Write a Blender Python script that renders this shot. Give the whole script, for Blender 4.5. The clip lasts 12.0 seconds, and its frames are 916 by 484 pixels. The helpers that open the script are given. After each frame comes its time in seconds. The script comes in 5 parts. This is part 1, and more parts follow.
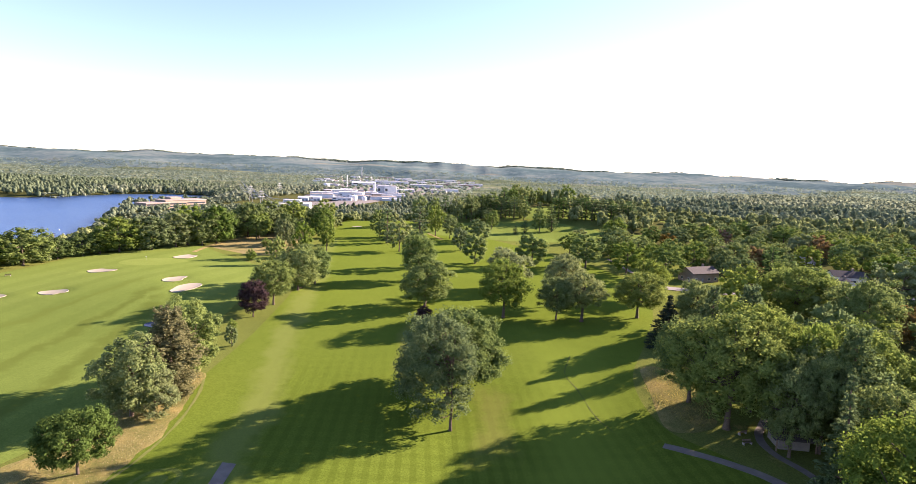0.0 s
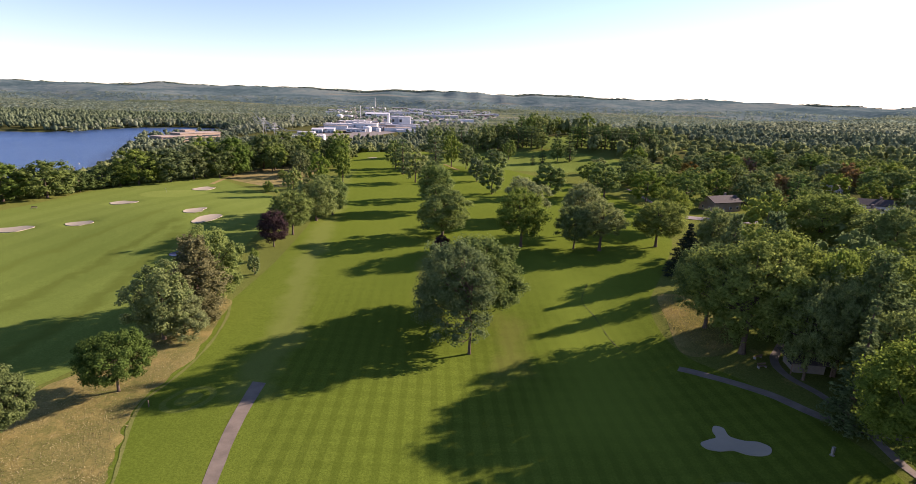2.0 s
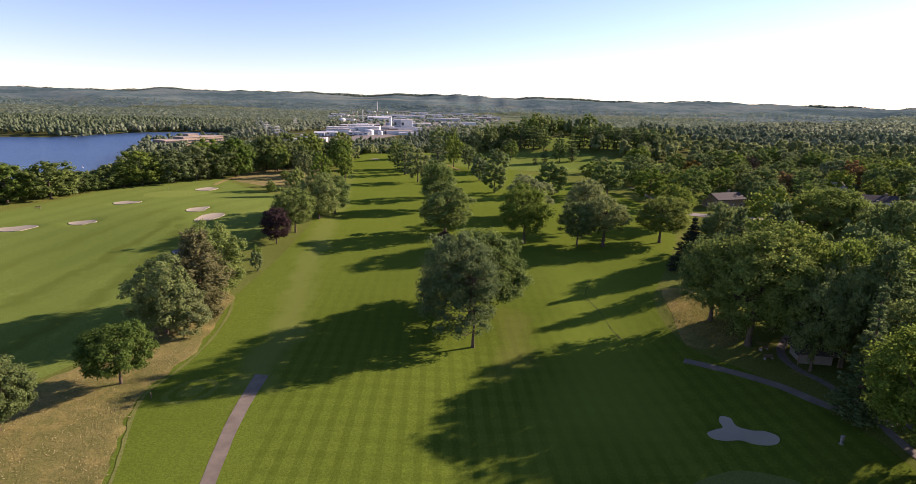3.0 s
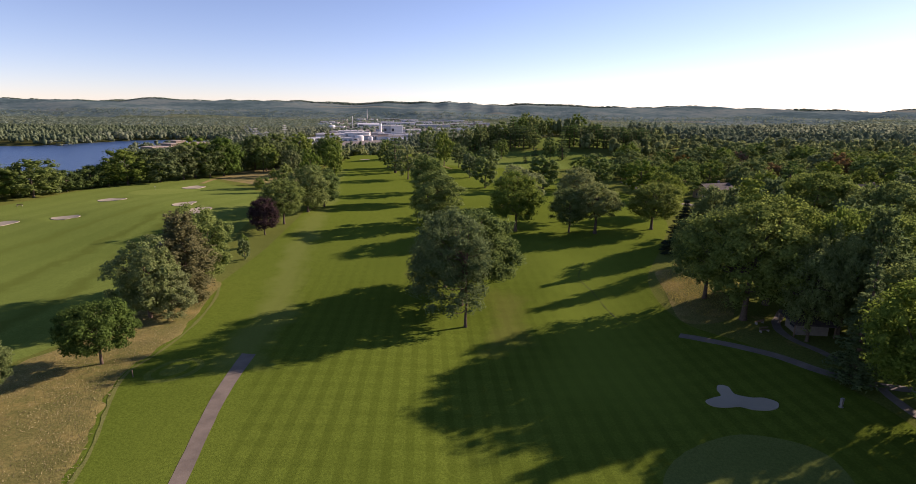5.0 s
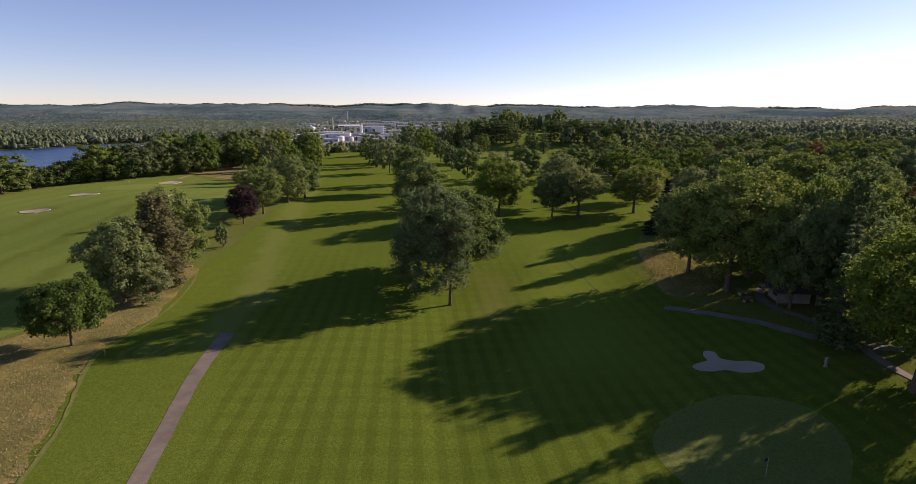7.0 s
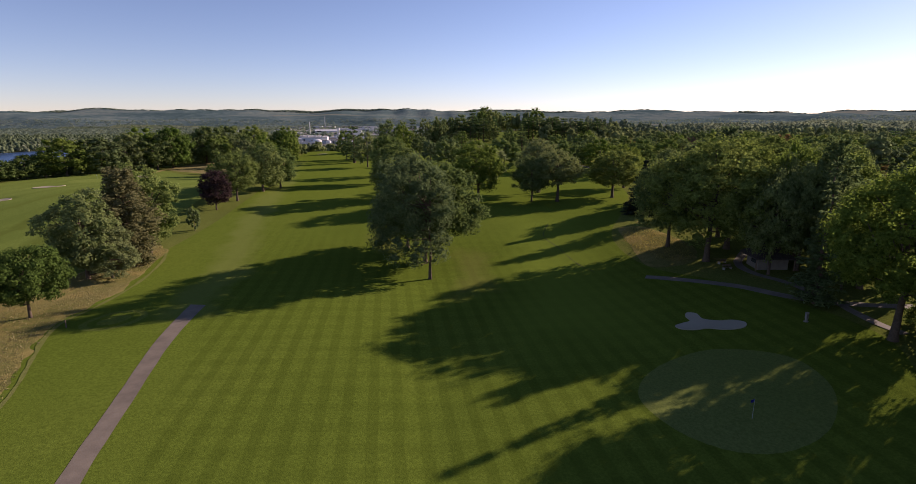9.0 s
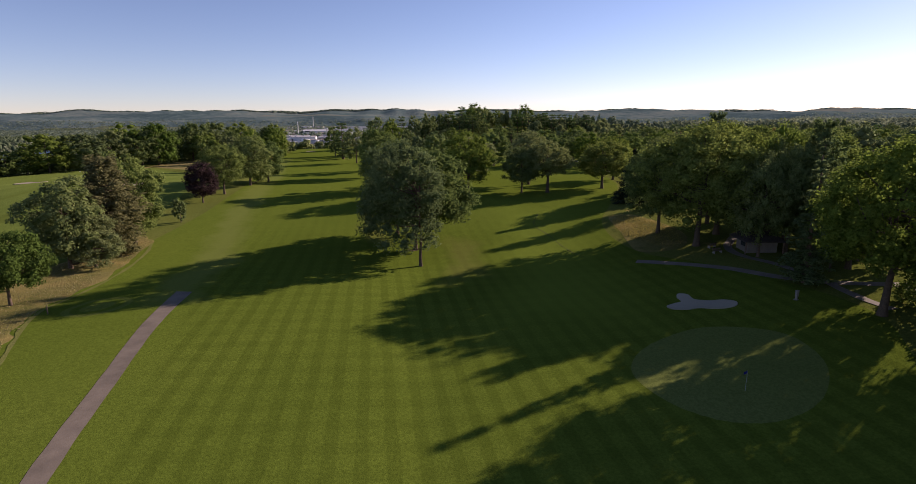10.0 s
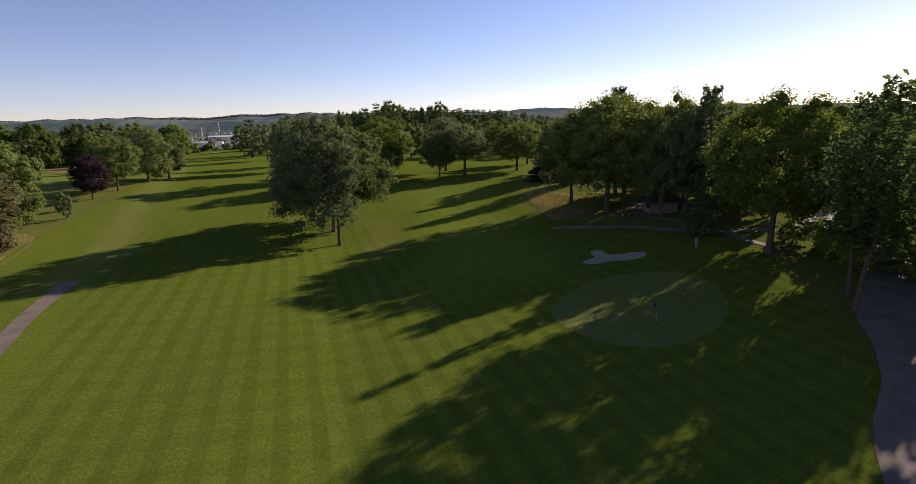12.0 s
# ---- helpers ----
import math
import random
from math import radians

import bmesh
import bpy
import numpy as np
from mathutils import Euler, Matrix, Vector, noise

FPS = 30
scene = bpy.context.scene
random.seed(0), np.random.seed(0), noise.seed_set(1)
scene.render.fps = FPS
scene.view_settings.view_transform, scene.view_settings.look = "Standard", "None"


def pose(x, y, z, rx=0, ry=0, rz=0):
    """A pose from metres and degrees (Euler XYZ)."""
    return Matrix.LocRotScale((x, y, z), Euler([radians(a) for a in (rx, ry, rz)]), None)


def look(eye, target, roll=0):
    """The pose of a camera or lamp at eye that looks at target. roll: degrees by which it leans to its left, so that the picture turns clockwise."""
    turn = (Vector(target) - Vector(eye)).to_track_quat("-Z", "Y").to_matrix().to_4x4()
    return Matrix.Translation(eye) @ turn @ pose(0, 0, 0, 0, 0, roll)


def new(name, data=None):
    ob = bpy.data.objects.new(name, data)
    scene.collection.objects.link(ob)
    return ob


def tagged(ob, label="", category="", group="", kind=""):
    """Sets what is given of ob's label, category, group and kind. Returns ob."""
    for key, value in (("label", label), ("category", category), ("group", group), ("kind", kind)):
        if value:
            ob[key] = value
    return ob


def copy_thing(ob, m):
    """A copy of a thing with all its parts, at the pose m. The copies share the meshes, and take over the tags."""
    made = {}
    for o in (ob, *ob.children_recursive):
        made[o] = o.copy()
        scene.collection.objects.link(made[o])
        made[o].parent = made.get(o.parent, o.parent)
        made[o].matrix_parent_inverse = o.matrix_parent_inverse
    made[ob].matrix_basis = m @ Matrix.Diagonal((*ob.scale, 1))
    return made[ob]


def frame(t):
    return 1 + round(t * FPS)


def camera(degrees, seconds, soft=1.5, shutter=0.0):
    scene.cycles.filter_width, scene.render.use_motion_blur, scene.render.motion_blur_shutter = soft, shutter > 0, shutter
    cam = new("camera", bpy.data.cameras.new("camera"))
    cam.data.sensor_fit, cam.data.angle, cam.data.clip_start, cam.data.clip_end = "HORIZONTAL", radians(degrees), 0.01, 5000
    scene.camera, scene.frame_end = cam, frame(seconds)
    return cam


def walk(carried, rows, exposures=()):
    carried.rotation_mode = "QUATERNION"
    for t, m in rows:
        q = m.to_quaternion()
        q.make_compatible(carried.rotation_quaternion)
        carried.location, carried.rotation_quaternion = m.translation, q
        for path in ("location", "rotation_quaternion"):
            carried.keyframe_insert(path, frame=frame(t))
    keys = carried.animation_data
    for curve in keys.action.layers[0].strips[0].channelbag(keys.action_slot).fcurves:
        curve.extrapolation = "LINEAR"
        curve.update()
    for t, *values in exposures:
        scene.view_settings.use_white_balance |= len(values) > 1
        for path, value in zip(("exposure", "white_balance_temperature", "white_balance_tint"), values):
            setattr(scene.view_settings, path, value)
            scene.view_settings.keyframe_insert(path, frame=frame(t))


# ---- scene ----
cam = camera(83.3, 12.0, 0.65)
PATH = [
    (0, (-0.208, 6.662, 54.165), (-0.196, 8.643, 53.889), 2.3),
    (0.5, (-0.246, 6.319, 54.016), (-0.21, 8.266, 53.56), 1.9),
    (1, (-0.461, 6.93, 54.087), (-0.405, 8.851, 53.532), 2.0),
    (1.5, (-0.61, 7.271, 53.826), (-0.595, 9.196, 53.283), 1.9),
    (2, (-0.703, 7.285, 53.051), (-0.742, 9.212, 52.517), 1.7),
    (2.5, (-0.724, 7.192, 51.989), (-0.787, 9.12, 51.462), 1.5),
    (3, (-0.679, 7.153, 50.824), (-0.729, 9.083, 50.303), 1.3),
    (3.5, (-0.606, 7.118, 49.721), (-0.64, 9.05, 49.204), 1.0),
    (5.5, (-0.407, 7.378, 43.245), (-0.416, 9.317, 42.758), 0.6),
    (6, (-0.381, 7.404, 42.023), (-0.369, 9.345, 41.538), 0.5),
    (6.5, (-0.391, 7.39, 40.774), (-0.36, 9.331, 40.292), 0.3),
    (7, (-0.424, 7.401, 39.778), (-0.378, 9.341, 39.292), 0.1),
    (9, (-0.418, 7.522, 33.192), (-0.293, 9.464, 32.728), -0.1),
    (9.5, (-0.445, 7.535, 31.911), (-0.306, 9.475, 31.447), -0.3),
    (10, (-0.485, 7.586, 30.537), (-0.322, 9.525, 30.073), -0.4),
    (10.5, (-0.477, 7.519, 29.104), (-0.283, 9.455, 28.643), -0.5),
    (11, (-0.7, 7.45, 27.85), (-0.453, 9.381, 27.39), -0.65),
    (11.5, (-0.741, 7.25, 26.655), (-0.432, 9.172, 26.194), -0.95),
    (12, (-0.2, 6.95, 25.25), (0.257, 8.842, 24.79), -1.7),
]
EXPOSURES = [(t, stops, 6400, 36) for t, stops in ((0.0, 2.25), (0.6, 1.92), (1.5, 1.6), (2.5, 1.38), (3.5, 1.18), (5.5, 0.88), (7.0, 0.72), (12.0, 0.6))]
walk(cam, [(t, look(eye, target, roll)) for t, eye, target, roll in PATH], EXPOSURES)

# ---- world, sun ----
SUN_ELEV, SUN_AZ = radians(20.0), radians(61.2)      # azimuth from +y towards +x
world = bpy.data.worlds.new("sky")
scene.world = world
world.use_nodes = True
wn = world.node_tree
sky = wn.nodes.new("ShaderNodeTexSky")
sky.sky_type, sky.sun_disc = "NISHITA", False
sky.sun_elevation, sky.sun_rotation = SUN_ELEV, SUN_AZ
sky.air_density, sky.dust_density, sky.ozone_density, sky.altitude = 0.8, 0.1, 3.0, 250
air = wn.nodes.new("ShaderNodeMix")
air.data_type, air.blend_type = "RGBA", "MULTIPLY"
air.inputs[0].default_value, air.inputs[7].default_value = 1.0, (1.09, 1.0, 0.92, 1)
wn.links.new(sky.outputs[0], air.inputs[6])
wn.links.new(air.outputs[2], wn.nodes["Background"].inputs[0])
wn.nodes["Background"].inputs[1].default_value = 0.087
sun = new("sun", bpy.data.lights.new("sun", "SUN"))
sun.data.energy, sun.data.angle, sun.data.color = 5.0, radians(0.55), (1.0, 0.87, 0.66)
sun_way = Vector((math.sin(SUN_AZ) * math.cos(SUN_ELEV), math.cos(SUN_AZ) * math.cos(SUN_ELEV), math.sin(SUN_ELEV)))
sun.matrix_world = look((0, 0, 150), Vector((0, 0, 150)) - sun_way)


# ---- materials ----
class Mat:
    """A node material under construction: a Principled surface and short ways to add nodes."""

    def __init__(self, name, rough=0.9, metal=0.0, spec=0.3):
        self.m = bpy.data.materials.new(name)
        self.m.use_nodes = True
        self.t = self.m.node_tree
        self.b = self.t.nodes["Principled BSDF"]
        self.b.inputs["Roughness"].default_value = rough
        self.b.inputs["Metallic"].default_value = metal
        self.b.inputs["Specular IOR Level"].default_value = spec

    def node(self, kind, **values):
        n = self.t.nodes.new(kind)
        for k, v in values.items():
            n.inputs[k].default_value = v
        return n

    def link(self, a, b):
        self.t.links.new(a, b)

    def where(self, kind="Position"):
        if kind == "Position":
            return self.node("ShaderNodeNewGeometry").outputs["Position"]
        return self.node("ShaderNodeTexCoord").outputs[kind]

    def noise(self, vec, scale, detail=4.0, rough=0.6):
        n = self.node("ShaderNodeTexNoise", Scale=scale, Detail=detail, Roughness=rough)
        self.link(vec, n.inputs["Vector"])
        return n.outputs["Fac"]

    def ramp(self, fac, *stops):
        n = self.t.nodes.new("ShaderNodeValToRGB")
        e = n.color_ramp.elements
        while len(e) < len(stops):
            e.new(0.5)
        for el, (p, c) in zip(e, stops):
            el.position, el.color = p, (*c, 1)
        self.link(fac, n.inputs[0])
        return n.outputs[0]

    def mix(self, fac, a, b, mode="MIX"):
        n = self.t.nodes.new("ShaderNodeMix")
        n.data_type, n.blend_type = "RGBA", mode
        for sock, v in ((n.inputs[0], fac), (n.inputs[6], a), (n.inputs[7], b)):
            if isinstance(v, (int, float)):
                sock.default_value = v
            elif isinstance(v, tuple):
                sock.default_value = (*v, 1)
            else:
                self.link(v, sock)
        return n.outputs[2]

    def math(self, op, a, b=0.0):
        n = self.t.nodes.new("ShaderNodeMath")
        n.operation = op
        for sock, v in ((n.inputs[0], a), (n.inputs[1], b)):
            if isinstance(v, (int, float)):
                sock.default_value = v
            else:
                self.link(v, sock)
        return n.outputs[0]

    def bump(self, height, strength=0.5, distance=0.1):
        n = self.node("ShaderNodeBump", Strength=strength, Distance=distance)
        self.link(height, n.inputs["Height"])
        self.link(n.outputs[0], self.b.inputs["Normal"])

    def colour(self, c):
        if isinstance(c, tuple):
            self.b.inputs["Base Color"].default_value = (*c, 1)
        else:
            self.link(c, self.b.inputs["Base Color"])
        return self.m


def plain(name, c, rough=0.8, metal=0.0, vary=0.15, scale=1.5, coords="Object", spec=0.3):
    """A surface of one colour with two scales of wear and a fine relief."""
    m = Mat(name, rough, metal, spec)
    p = m.where(coords)
    dark = tuple(v * (1 - vary) for v in c)
    light = tuple(min(1, v * (1 + vary)) for v in c)
    a = m.ramp(m.noise(p, scale), (0.3, dark), (0.7, light))
    f = m.noise(p, scale * 14, 3)
    m.bump(f, 0.3, 0.02)
    return m.colour(m.mix(m.math("MULTIPLY", f, 0.35), a, dark))


def grass(name, dark, mid, light, patch=0.03, stripes=None, dry=0.0, tuft=0.6, relief=0.5, streaks=()):
    """Turf: broad patches, blotches and blades; stripes: (angle, width, strength, cross strength, everywhere) of the mower's bands; dry: share of straw."""
    m = Mat(name, 1.0, 0.0, 0.0)
    m.b.inputs["Sheen Weight"].default_value, m.b.inputs["Sheen Roughness"].default_value = 0.035, 0.5
    m.b.inputs["Sheen Tint"].default_value = (*(min(1, v * 4.5) for v in light), 1)
    p = m.where()
    base = m.ramp(m.noise(p, patch, 5), (0.3, dark), (0.52, mid), (0.75, light))
    fine = m.noise(p, tuft, 6, 0.75)
    c = m.mix(m.ramp(fine, (0.35, (0, 0, 0)), (0.75, (0.6, 0.6, 0.6))), base, dark)
    grain = m.noise(p, 7.0, 3, 0.8)
    c = m.mix(m.math("MULTIPLY", grain, 0.22), c, light)
    blades = m.noise(p, 3.2, 6, 0.85)
    c = m.mix(m.ramp(blades, (0.42, (0.55, 0.55, 0.55)), (0.58, (0, 0, 0))), c, tuple(v * 0.5 for v in dark))
    if stripes:
        ang, wide, s1, s2, whole = stripes
        sep = m.node("ShaderNodeSeparateXYZ")
        m.link(p, sep.inputs[0])
        wob = m.math("MULTIPLY", m.noise(p, 0.05, 2), 1.6)
        for a, s, w in ((ang, s1, wide), (ang + 90, s2, wide * 1.35)):
            if s:
                u = m.math("ADD", m.math("MULTIPLY", sep.outputs[0], math.cos(radians(a)) * math.pi / w),
                           m.math("MULTIPLY", sep.outputs[1], math.sin(radians(a)) * math.pi / w))
                band = m.math("SINE", m.math("ADD", u, wob))
                up = m.math("MULTIPLY", m.math("MAXIMUM", m.math("MINIMUM", m.math("MULTIPLY", band, 2.5), 1.0), 0.0), s)
                up = m.math("MULTIPLY", up, m.math("ADD", m.noise(p, 0.25, 3), 0.3))
                if whole:
                    c = m.mix(up, c, tuple(v * 0.75 for v in dark))
                    continue
                worn = m.math("MINIMUM", m.math("MAXIMUM", m.math("SUBTRACT", 2.3, m.math("MULTIPLY", sep.outputs[1], 0.0155)), 0.10), 1.0)
                up = m.math("MULTIPLY", up, worn)
                beyond = m.math("SUBTRACT", sep.outputs[0], m.math("SUBTRACT", m.math("MULTIPLY", sep.outputs[1], -0.235), 14.5))
                up = m.math("MULTIPLY", up, m.math("MAXIMUM", m.math("MINIMUM", m.math("MULTIPLY", beyond, 0.6), 1.0), 0.12))
                c = m.mix(up, c, tuple(v * 0.55 for v in dark))
    if streaks:
        sx = m.node("ShaderNodeSeparateXYZ")
        m.link(p, sx.inputs[0])
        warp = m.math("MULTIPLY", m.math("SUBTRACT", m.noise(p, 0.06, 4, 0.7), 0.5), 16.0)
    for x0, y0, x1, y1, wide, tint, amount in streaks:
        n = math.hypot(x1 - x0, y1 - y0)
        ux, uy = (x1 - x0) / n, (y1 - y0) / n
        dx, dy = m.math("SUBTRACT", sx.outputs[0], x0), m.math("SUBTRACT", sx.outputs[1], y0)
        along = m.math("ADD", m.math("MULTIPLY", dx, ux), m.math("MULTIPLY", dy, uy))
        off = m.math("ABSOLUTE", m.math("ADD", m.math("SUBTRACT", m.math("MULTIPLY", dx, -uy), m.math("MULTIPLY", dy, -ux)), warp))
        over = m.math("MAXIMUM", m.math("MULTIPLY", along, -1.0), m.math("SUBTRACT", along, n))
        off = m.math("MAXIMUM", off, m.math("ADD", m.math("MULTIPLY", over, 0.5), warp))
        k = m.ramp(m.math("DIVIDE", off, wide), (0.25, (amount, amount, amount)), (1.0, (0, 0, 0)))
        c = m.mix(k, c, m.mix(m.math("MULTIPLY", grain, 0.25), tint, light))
    if dry:
        d = m.ramp(m.noise(p, 0.16, 6, 0.7), (0.62 - 0.4 * dry, (0, 0, 0)), (0.75 - 0.25 * dry, (1, 1, 1)))
        straw = m.ramp(m.noise(p, 2.2, 5, 0.8), (0.3, (0.15, 0.117, 0.038)), (0.55, (0.285, 0.222, 0.076)), (0.75, (0.42, 0.330, 0.130)))
        c = m.mix(d, c, straw)
    m.bump(m.mix(0.5, m.noise(p, 3.5, 5, 0.8), grain), relief, 0.15)
    return m.colour(c)


def leafy(name, dark, mid, light, glow=0.35, blot=0.0, relief=0.5):
    """Foliage: each clump and leaf spray its own shade, or with blot (patches per metre) each tree of a wood; light comes through the blades."""
    m = Mat(name, 0.9, 0.0, 0.0)
    isl = m.node("ShaderNodeNewGeometry").outputs["Random Per Island"]
    obj = m.node("ShaderNodeObjectInfo").outputs["Random"]
    p = m.where("Object")
    fine = m.noise(p, 2.6 if not blot else 0.9, 5, 0.75)
    if blot:
        tone = m.math("ADD", m.math("MULTIPLY", m.noise(p, blot, 2, 0.5), 0.62), m.math("MULTIPLY", isl, 0.38))
        c = m.ramp(tone, (0.32, tuple(v * 0.8 for v in dark)), (0.5, mid), (0.68, tuple(v * 1.1 for v in light)))
    else:
        c = m.ramp(isl, (0.0, tuple((a + b) / 2 for a, b in zip(dark, mid))), (0.5, mid), (1.0, tuple((a + b) / 2 for a, b in zip(light, mid))))
    c = m.mix(m.ramp(m.noise(p, 0.35, 3), (0.4, (0, 0, 0)), (0.75, (0.6, 0.6, 0.6))), c, tuple(v * 0.75 for v in mid))
    c = m.mix(m.ramp(fine, (0.36, (0.75, 0.75, 0.75)), (0.52, (0, 0, 0))), c, tuple(v * 0.6 for v in dark))
    m.bump(fine, relief, 0.5 if not blot else 1.6)
    hsv = m.node("ShaderNodeHueSaturation")
    m.link(m.math("ADD", m.math("MULTIPLY", obj, 0.03), 0.487), hsv.inputs["Hue"])
    m.link(m.math("ADD", m.math("MULTIPLY", obj, -0.32), 1.14), hsv.inputs["Value"])
    m.link(m.math("ADD", m.math("MULTIPLY", m.math("FRACT", m.math("MULTIPLY", obj, 7.3)), 0.3), 0.8), hsv.inputs["Saturation"])
    m.link(c, hsv.inputs["Color"])
    c = hsv.outputs[0]
    m.colour(c)
    tr = m.node("ShaderNodeBsdfTranslucent")
    dim = m.node("ShaderNodeMix")
    dim.data_type = "RGBA"
    dim.inputs[0].default_value, dim.inputs[6].default_value = glow, (0, 0, 0, 1)
    m.link(c, dim.inputs[7])
    m.link(dim.outputs[2], tr.inputs["Color"])
    mx = m.t.nodes.new("ShaderNodeAddShader")
    m.link(m.b.outputs[0], mx.inputs[0])
    m.link(tr.outputs[0], mx.inputs[1])
    m.link(mx.outputs[0], m.t.nodes["Material Output"].inputs[0])
    return m.m


M_ROUGH = grass("rough_grass", (0.084, 0.107, 0.021), (0.121, 0.147, 0.030), (0.160, 0.174, 0.044), 0.03, dry=0.04)
M_FAIR = grass("fairway_grass", (0.080, 0.119, 0.014), (0.109, 0.153, 0.019), (0.139, 0.178, 0.028), 0.02, (4, 1.3, 0.42, 0.2, False), relief=0.36,
               streaks=[(-36, 86, -62, 250, 5.0, (0.150, 0.172, 0.050), 0.5), (-62, 250, -76, 330, 4.5, (0.145, 0.168, 0.048), 0.45), (8, 98, 9, 112, 5.0, (0.150, 0.130, 0.045), 0.35),
                        (-9, 120, -12, 152, 4.0, (0.140, 0.135, 0.040), 0.5), (24, 90, 30, 128, 14.0, (0.135, 0.186, 0.024), 0.6)])
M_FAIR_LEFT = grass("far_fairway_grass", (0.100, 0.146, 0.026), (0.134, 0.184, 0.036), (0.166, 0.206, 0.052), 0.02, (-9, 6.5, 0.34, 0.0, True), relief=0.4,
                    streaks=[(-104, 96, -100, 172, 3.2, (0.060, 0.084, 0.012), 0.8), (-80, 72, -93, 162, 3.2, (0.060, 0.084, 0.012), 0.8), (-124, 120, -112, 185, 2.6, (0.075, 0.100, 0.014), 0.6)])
M_GREEN = grass("putting_green", (0.112, 0.145, 0.034), (0.132, 0.164, 0.042), (0.152, 0.180, 0.052), 0.06, tuft=1.5, relief=0.1)
M_FAR_GREEN = grass("far_putting_green", (0.128, 0.176, 0.034), (0.158, 0.205, 0.044), (0.180, 0.222, 0.055), 0.05, tuft=1.5, relief=0.1)
M_EDGE = grass("pale_edge_grass", (0.120, 0.140, 0.034), (0.160, 0.178, 0.048), (0.200, 0.205, 0.070), 0.08, tuft=1.5)
M_RING = grass("ring_grass", (0.104, 0.140, 0.024), (0.134, 0.172, 0.032), (0.162, 0.192, 0.044), 0.08, tuft=1.5)
M_NATIVE = grass("dry_native_grass", (0.090, 0.112, 0.026), (0.190, 0.172, 0.052), (0.340, 0.265, 0.105), 0.09, dry=0.36, relief=0.9)
M_FOREST_FLOOR = grass("forest_floor", (0.045, 0.055, 0.016), (0.070, 0.078, 0.026), (0.105, 0.100, 0.040), 0.01)
M_SAND = plain("bunker_sand", (0.325, 0.290, 0.212), 1.0, spec=0.0, vary=0.12, scale=0.6, coords="Generated")
# bunker sand under trees: the shade is put into this dark bluish colour
M_SHADE_SAND = plain("shaded_bunker_sand", (0.030, 0.028, 0.045), 0.25, vary=0.2, scale=0.5, spec=0.4)
M_PATH = plain("worn_asphalt_path", (0.160, 0.134, 0.102), 0.9, vary=0.25, scale=0.5)
M_SOIL = plain("dark_soil", (0.045, 0.042, 0.020), 0.95, vary=0.3)
M_LOT = plain("pale_asphalt", (0.18, 0.160, 0.135), 0.9, vary=0.2, scale=0.3)
M_DIRT = grass("dry_bank", (0.085, 0.095, 0.026), (0.23, 0.18, 0.075), (0.34, 0.26, 0.12), 0.07, dry=0.4)
M_BARK = plain("grey_brown_bark", (0.100, 0.072, 0.050), 0.95, vary=0.35, scale=3.0)
M_PINE_BARK = plain("pine_bark", (0.110, 0.074, 0.052), 0.95, vary=0.35, scale=3.0)
L_OAK = leafy("oak_leaves", (0.067, 0.092, 0.021), (0.102, 0.136, 0.031), (0.134, 0.166, 0.042), 0.9)
L_MAPLE = leafy("maple_leaves", (0.069, 0.096, 0.020), (0.104, 0.140, 0.030), (0.135, 0.166, 0.041), 0.85)
L_SILVER = leafy("pale_green_leaves", (0.074, 0.101, 0.031), (0.101, 0.134, 0.042), (0.126, 0.155, 0.053), 0.9)
L_PURPLE = leafy("purple_leaves", (0.026, 0.016, 0.016), (0.042, 0.026, 0.025), (0.060, 0.038, 0.036), 0.5)
L_PINE = leafy("pine_needles", (0.042, 0.068, 0.021), (0.062, 0.096, 0.031), (0.085, 0.124, 0.042), 0.9)
L_DENSE = leafy("dense_maple_leaves", (0.050, 0.074, 0.018), (0.076, 0.108, 0.027), (0.100, 0.132, 0.035), 0.7)
L_SPRUCE = leafy("spruce_needles", (0.024, 0.033, 0.018), (0.038, 0.050, 0.026), (0.054, 0.067, 0.036), 0.5)
L_RUST = leafy("rust_pine_needles", (0.078, 0.082, 0.034), (0.112, 0.112, 0.048), (0.144, 0.140, 0.064), 0.8)
L_FOREST = leafy("forest_leaves", (0.080, 0.100, 0.036), (0.112, 0.136, 0.050), (0.148, 0.170, 0.066), 0.9, 0.09)
# valley leaves: distance haze mixed into a duller, bluer base colour
L_VALLEY_HAZE = leafy("hazed_valley_leaves", (0.080, 0.100, 0.058), (0.102, 0.126, 0.074), (0.126, 0.149, 0.090), 0.8, 0.06, 0.3)
L_AUTUMN = leafy("turning_leaves", (0.11, 0.070, 0.024), (0.165, 0.10, 0.034), (0.21, 0.14, 0.05), 0.6)
# most distant leaves: haze put into the pale bluish base colour
L_FAR_HAZE = leafy("haze_tinted_leaves", (0.102, 0.130, 0.092), (0.126, 0.158, 0.110), (0.152, 0.184, 0.130), 0.9, 0.02, 0.1)


# ---- the lie of the land ----
def sm(a, b, x):
    t = np.clip((x - a) / (b - a), 0, 1)
    return t * t * (3 - 2 * t)


# bunkers of the hole beyond: x, y, half length, half width, turn
SAND = [(-141, 209, 5.0, 4.0, 10), (-131, 172, 4.2, 3.2, 0), (-101, 189.5, 3.0, 4.4, -15), (-91.5, 179.5, 3.2, 6.2, -12),
        (-128.8, 250, 4.2, 5.6, 0), (-149, 166, 6.0, 4.0, 20), (-83.0, 147.5, 3.2, 2.8, 10)]
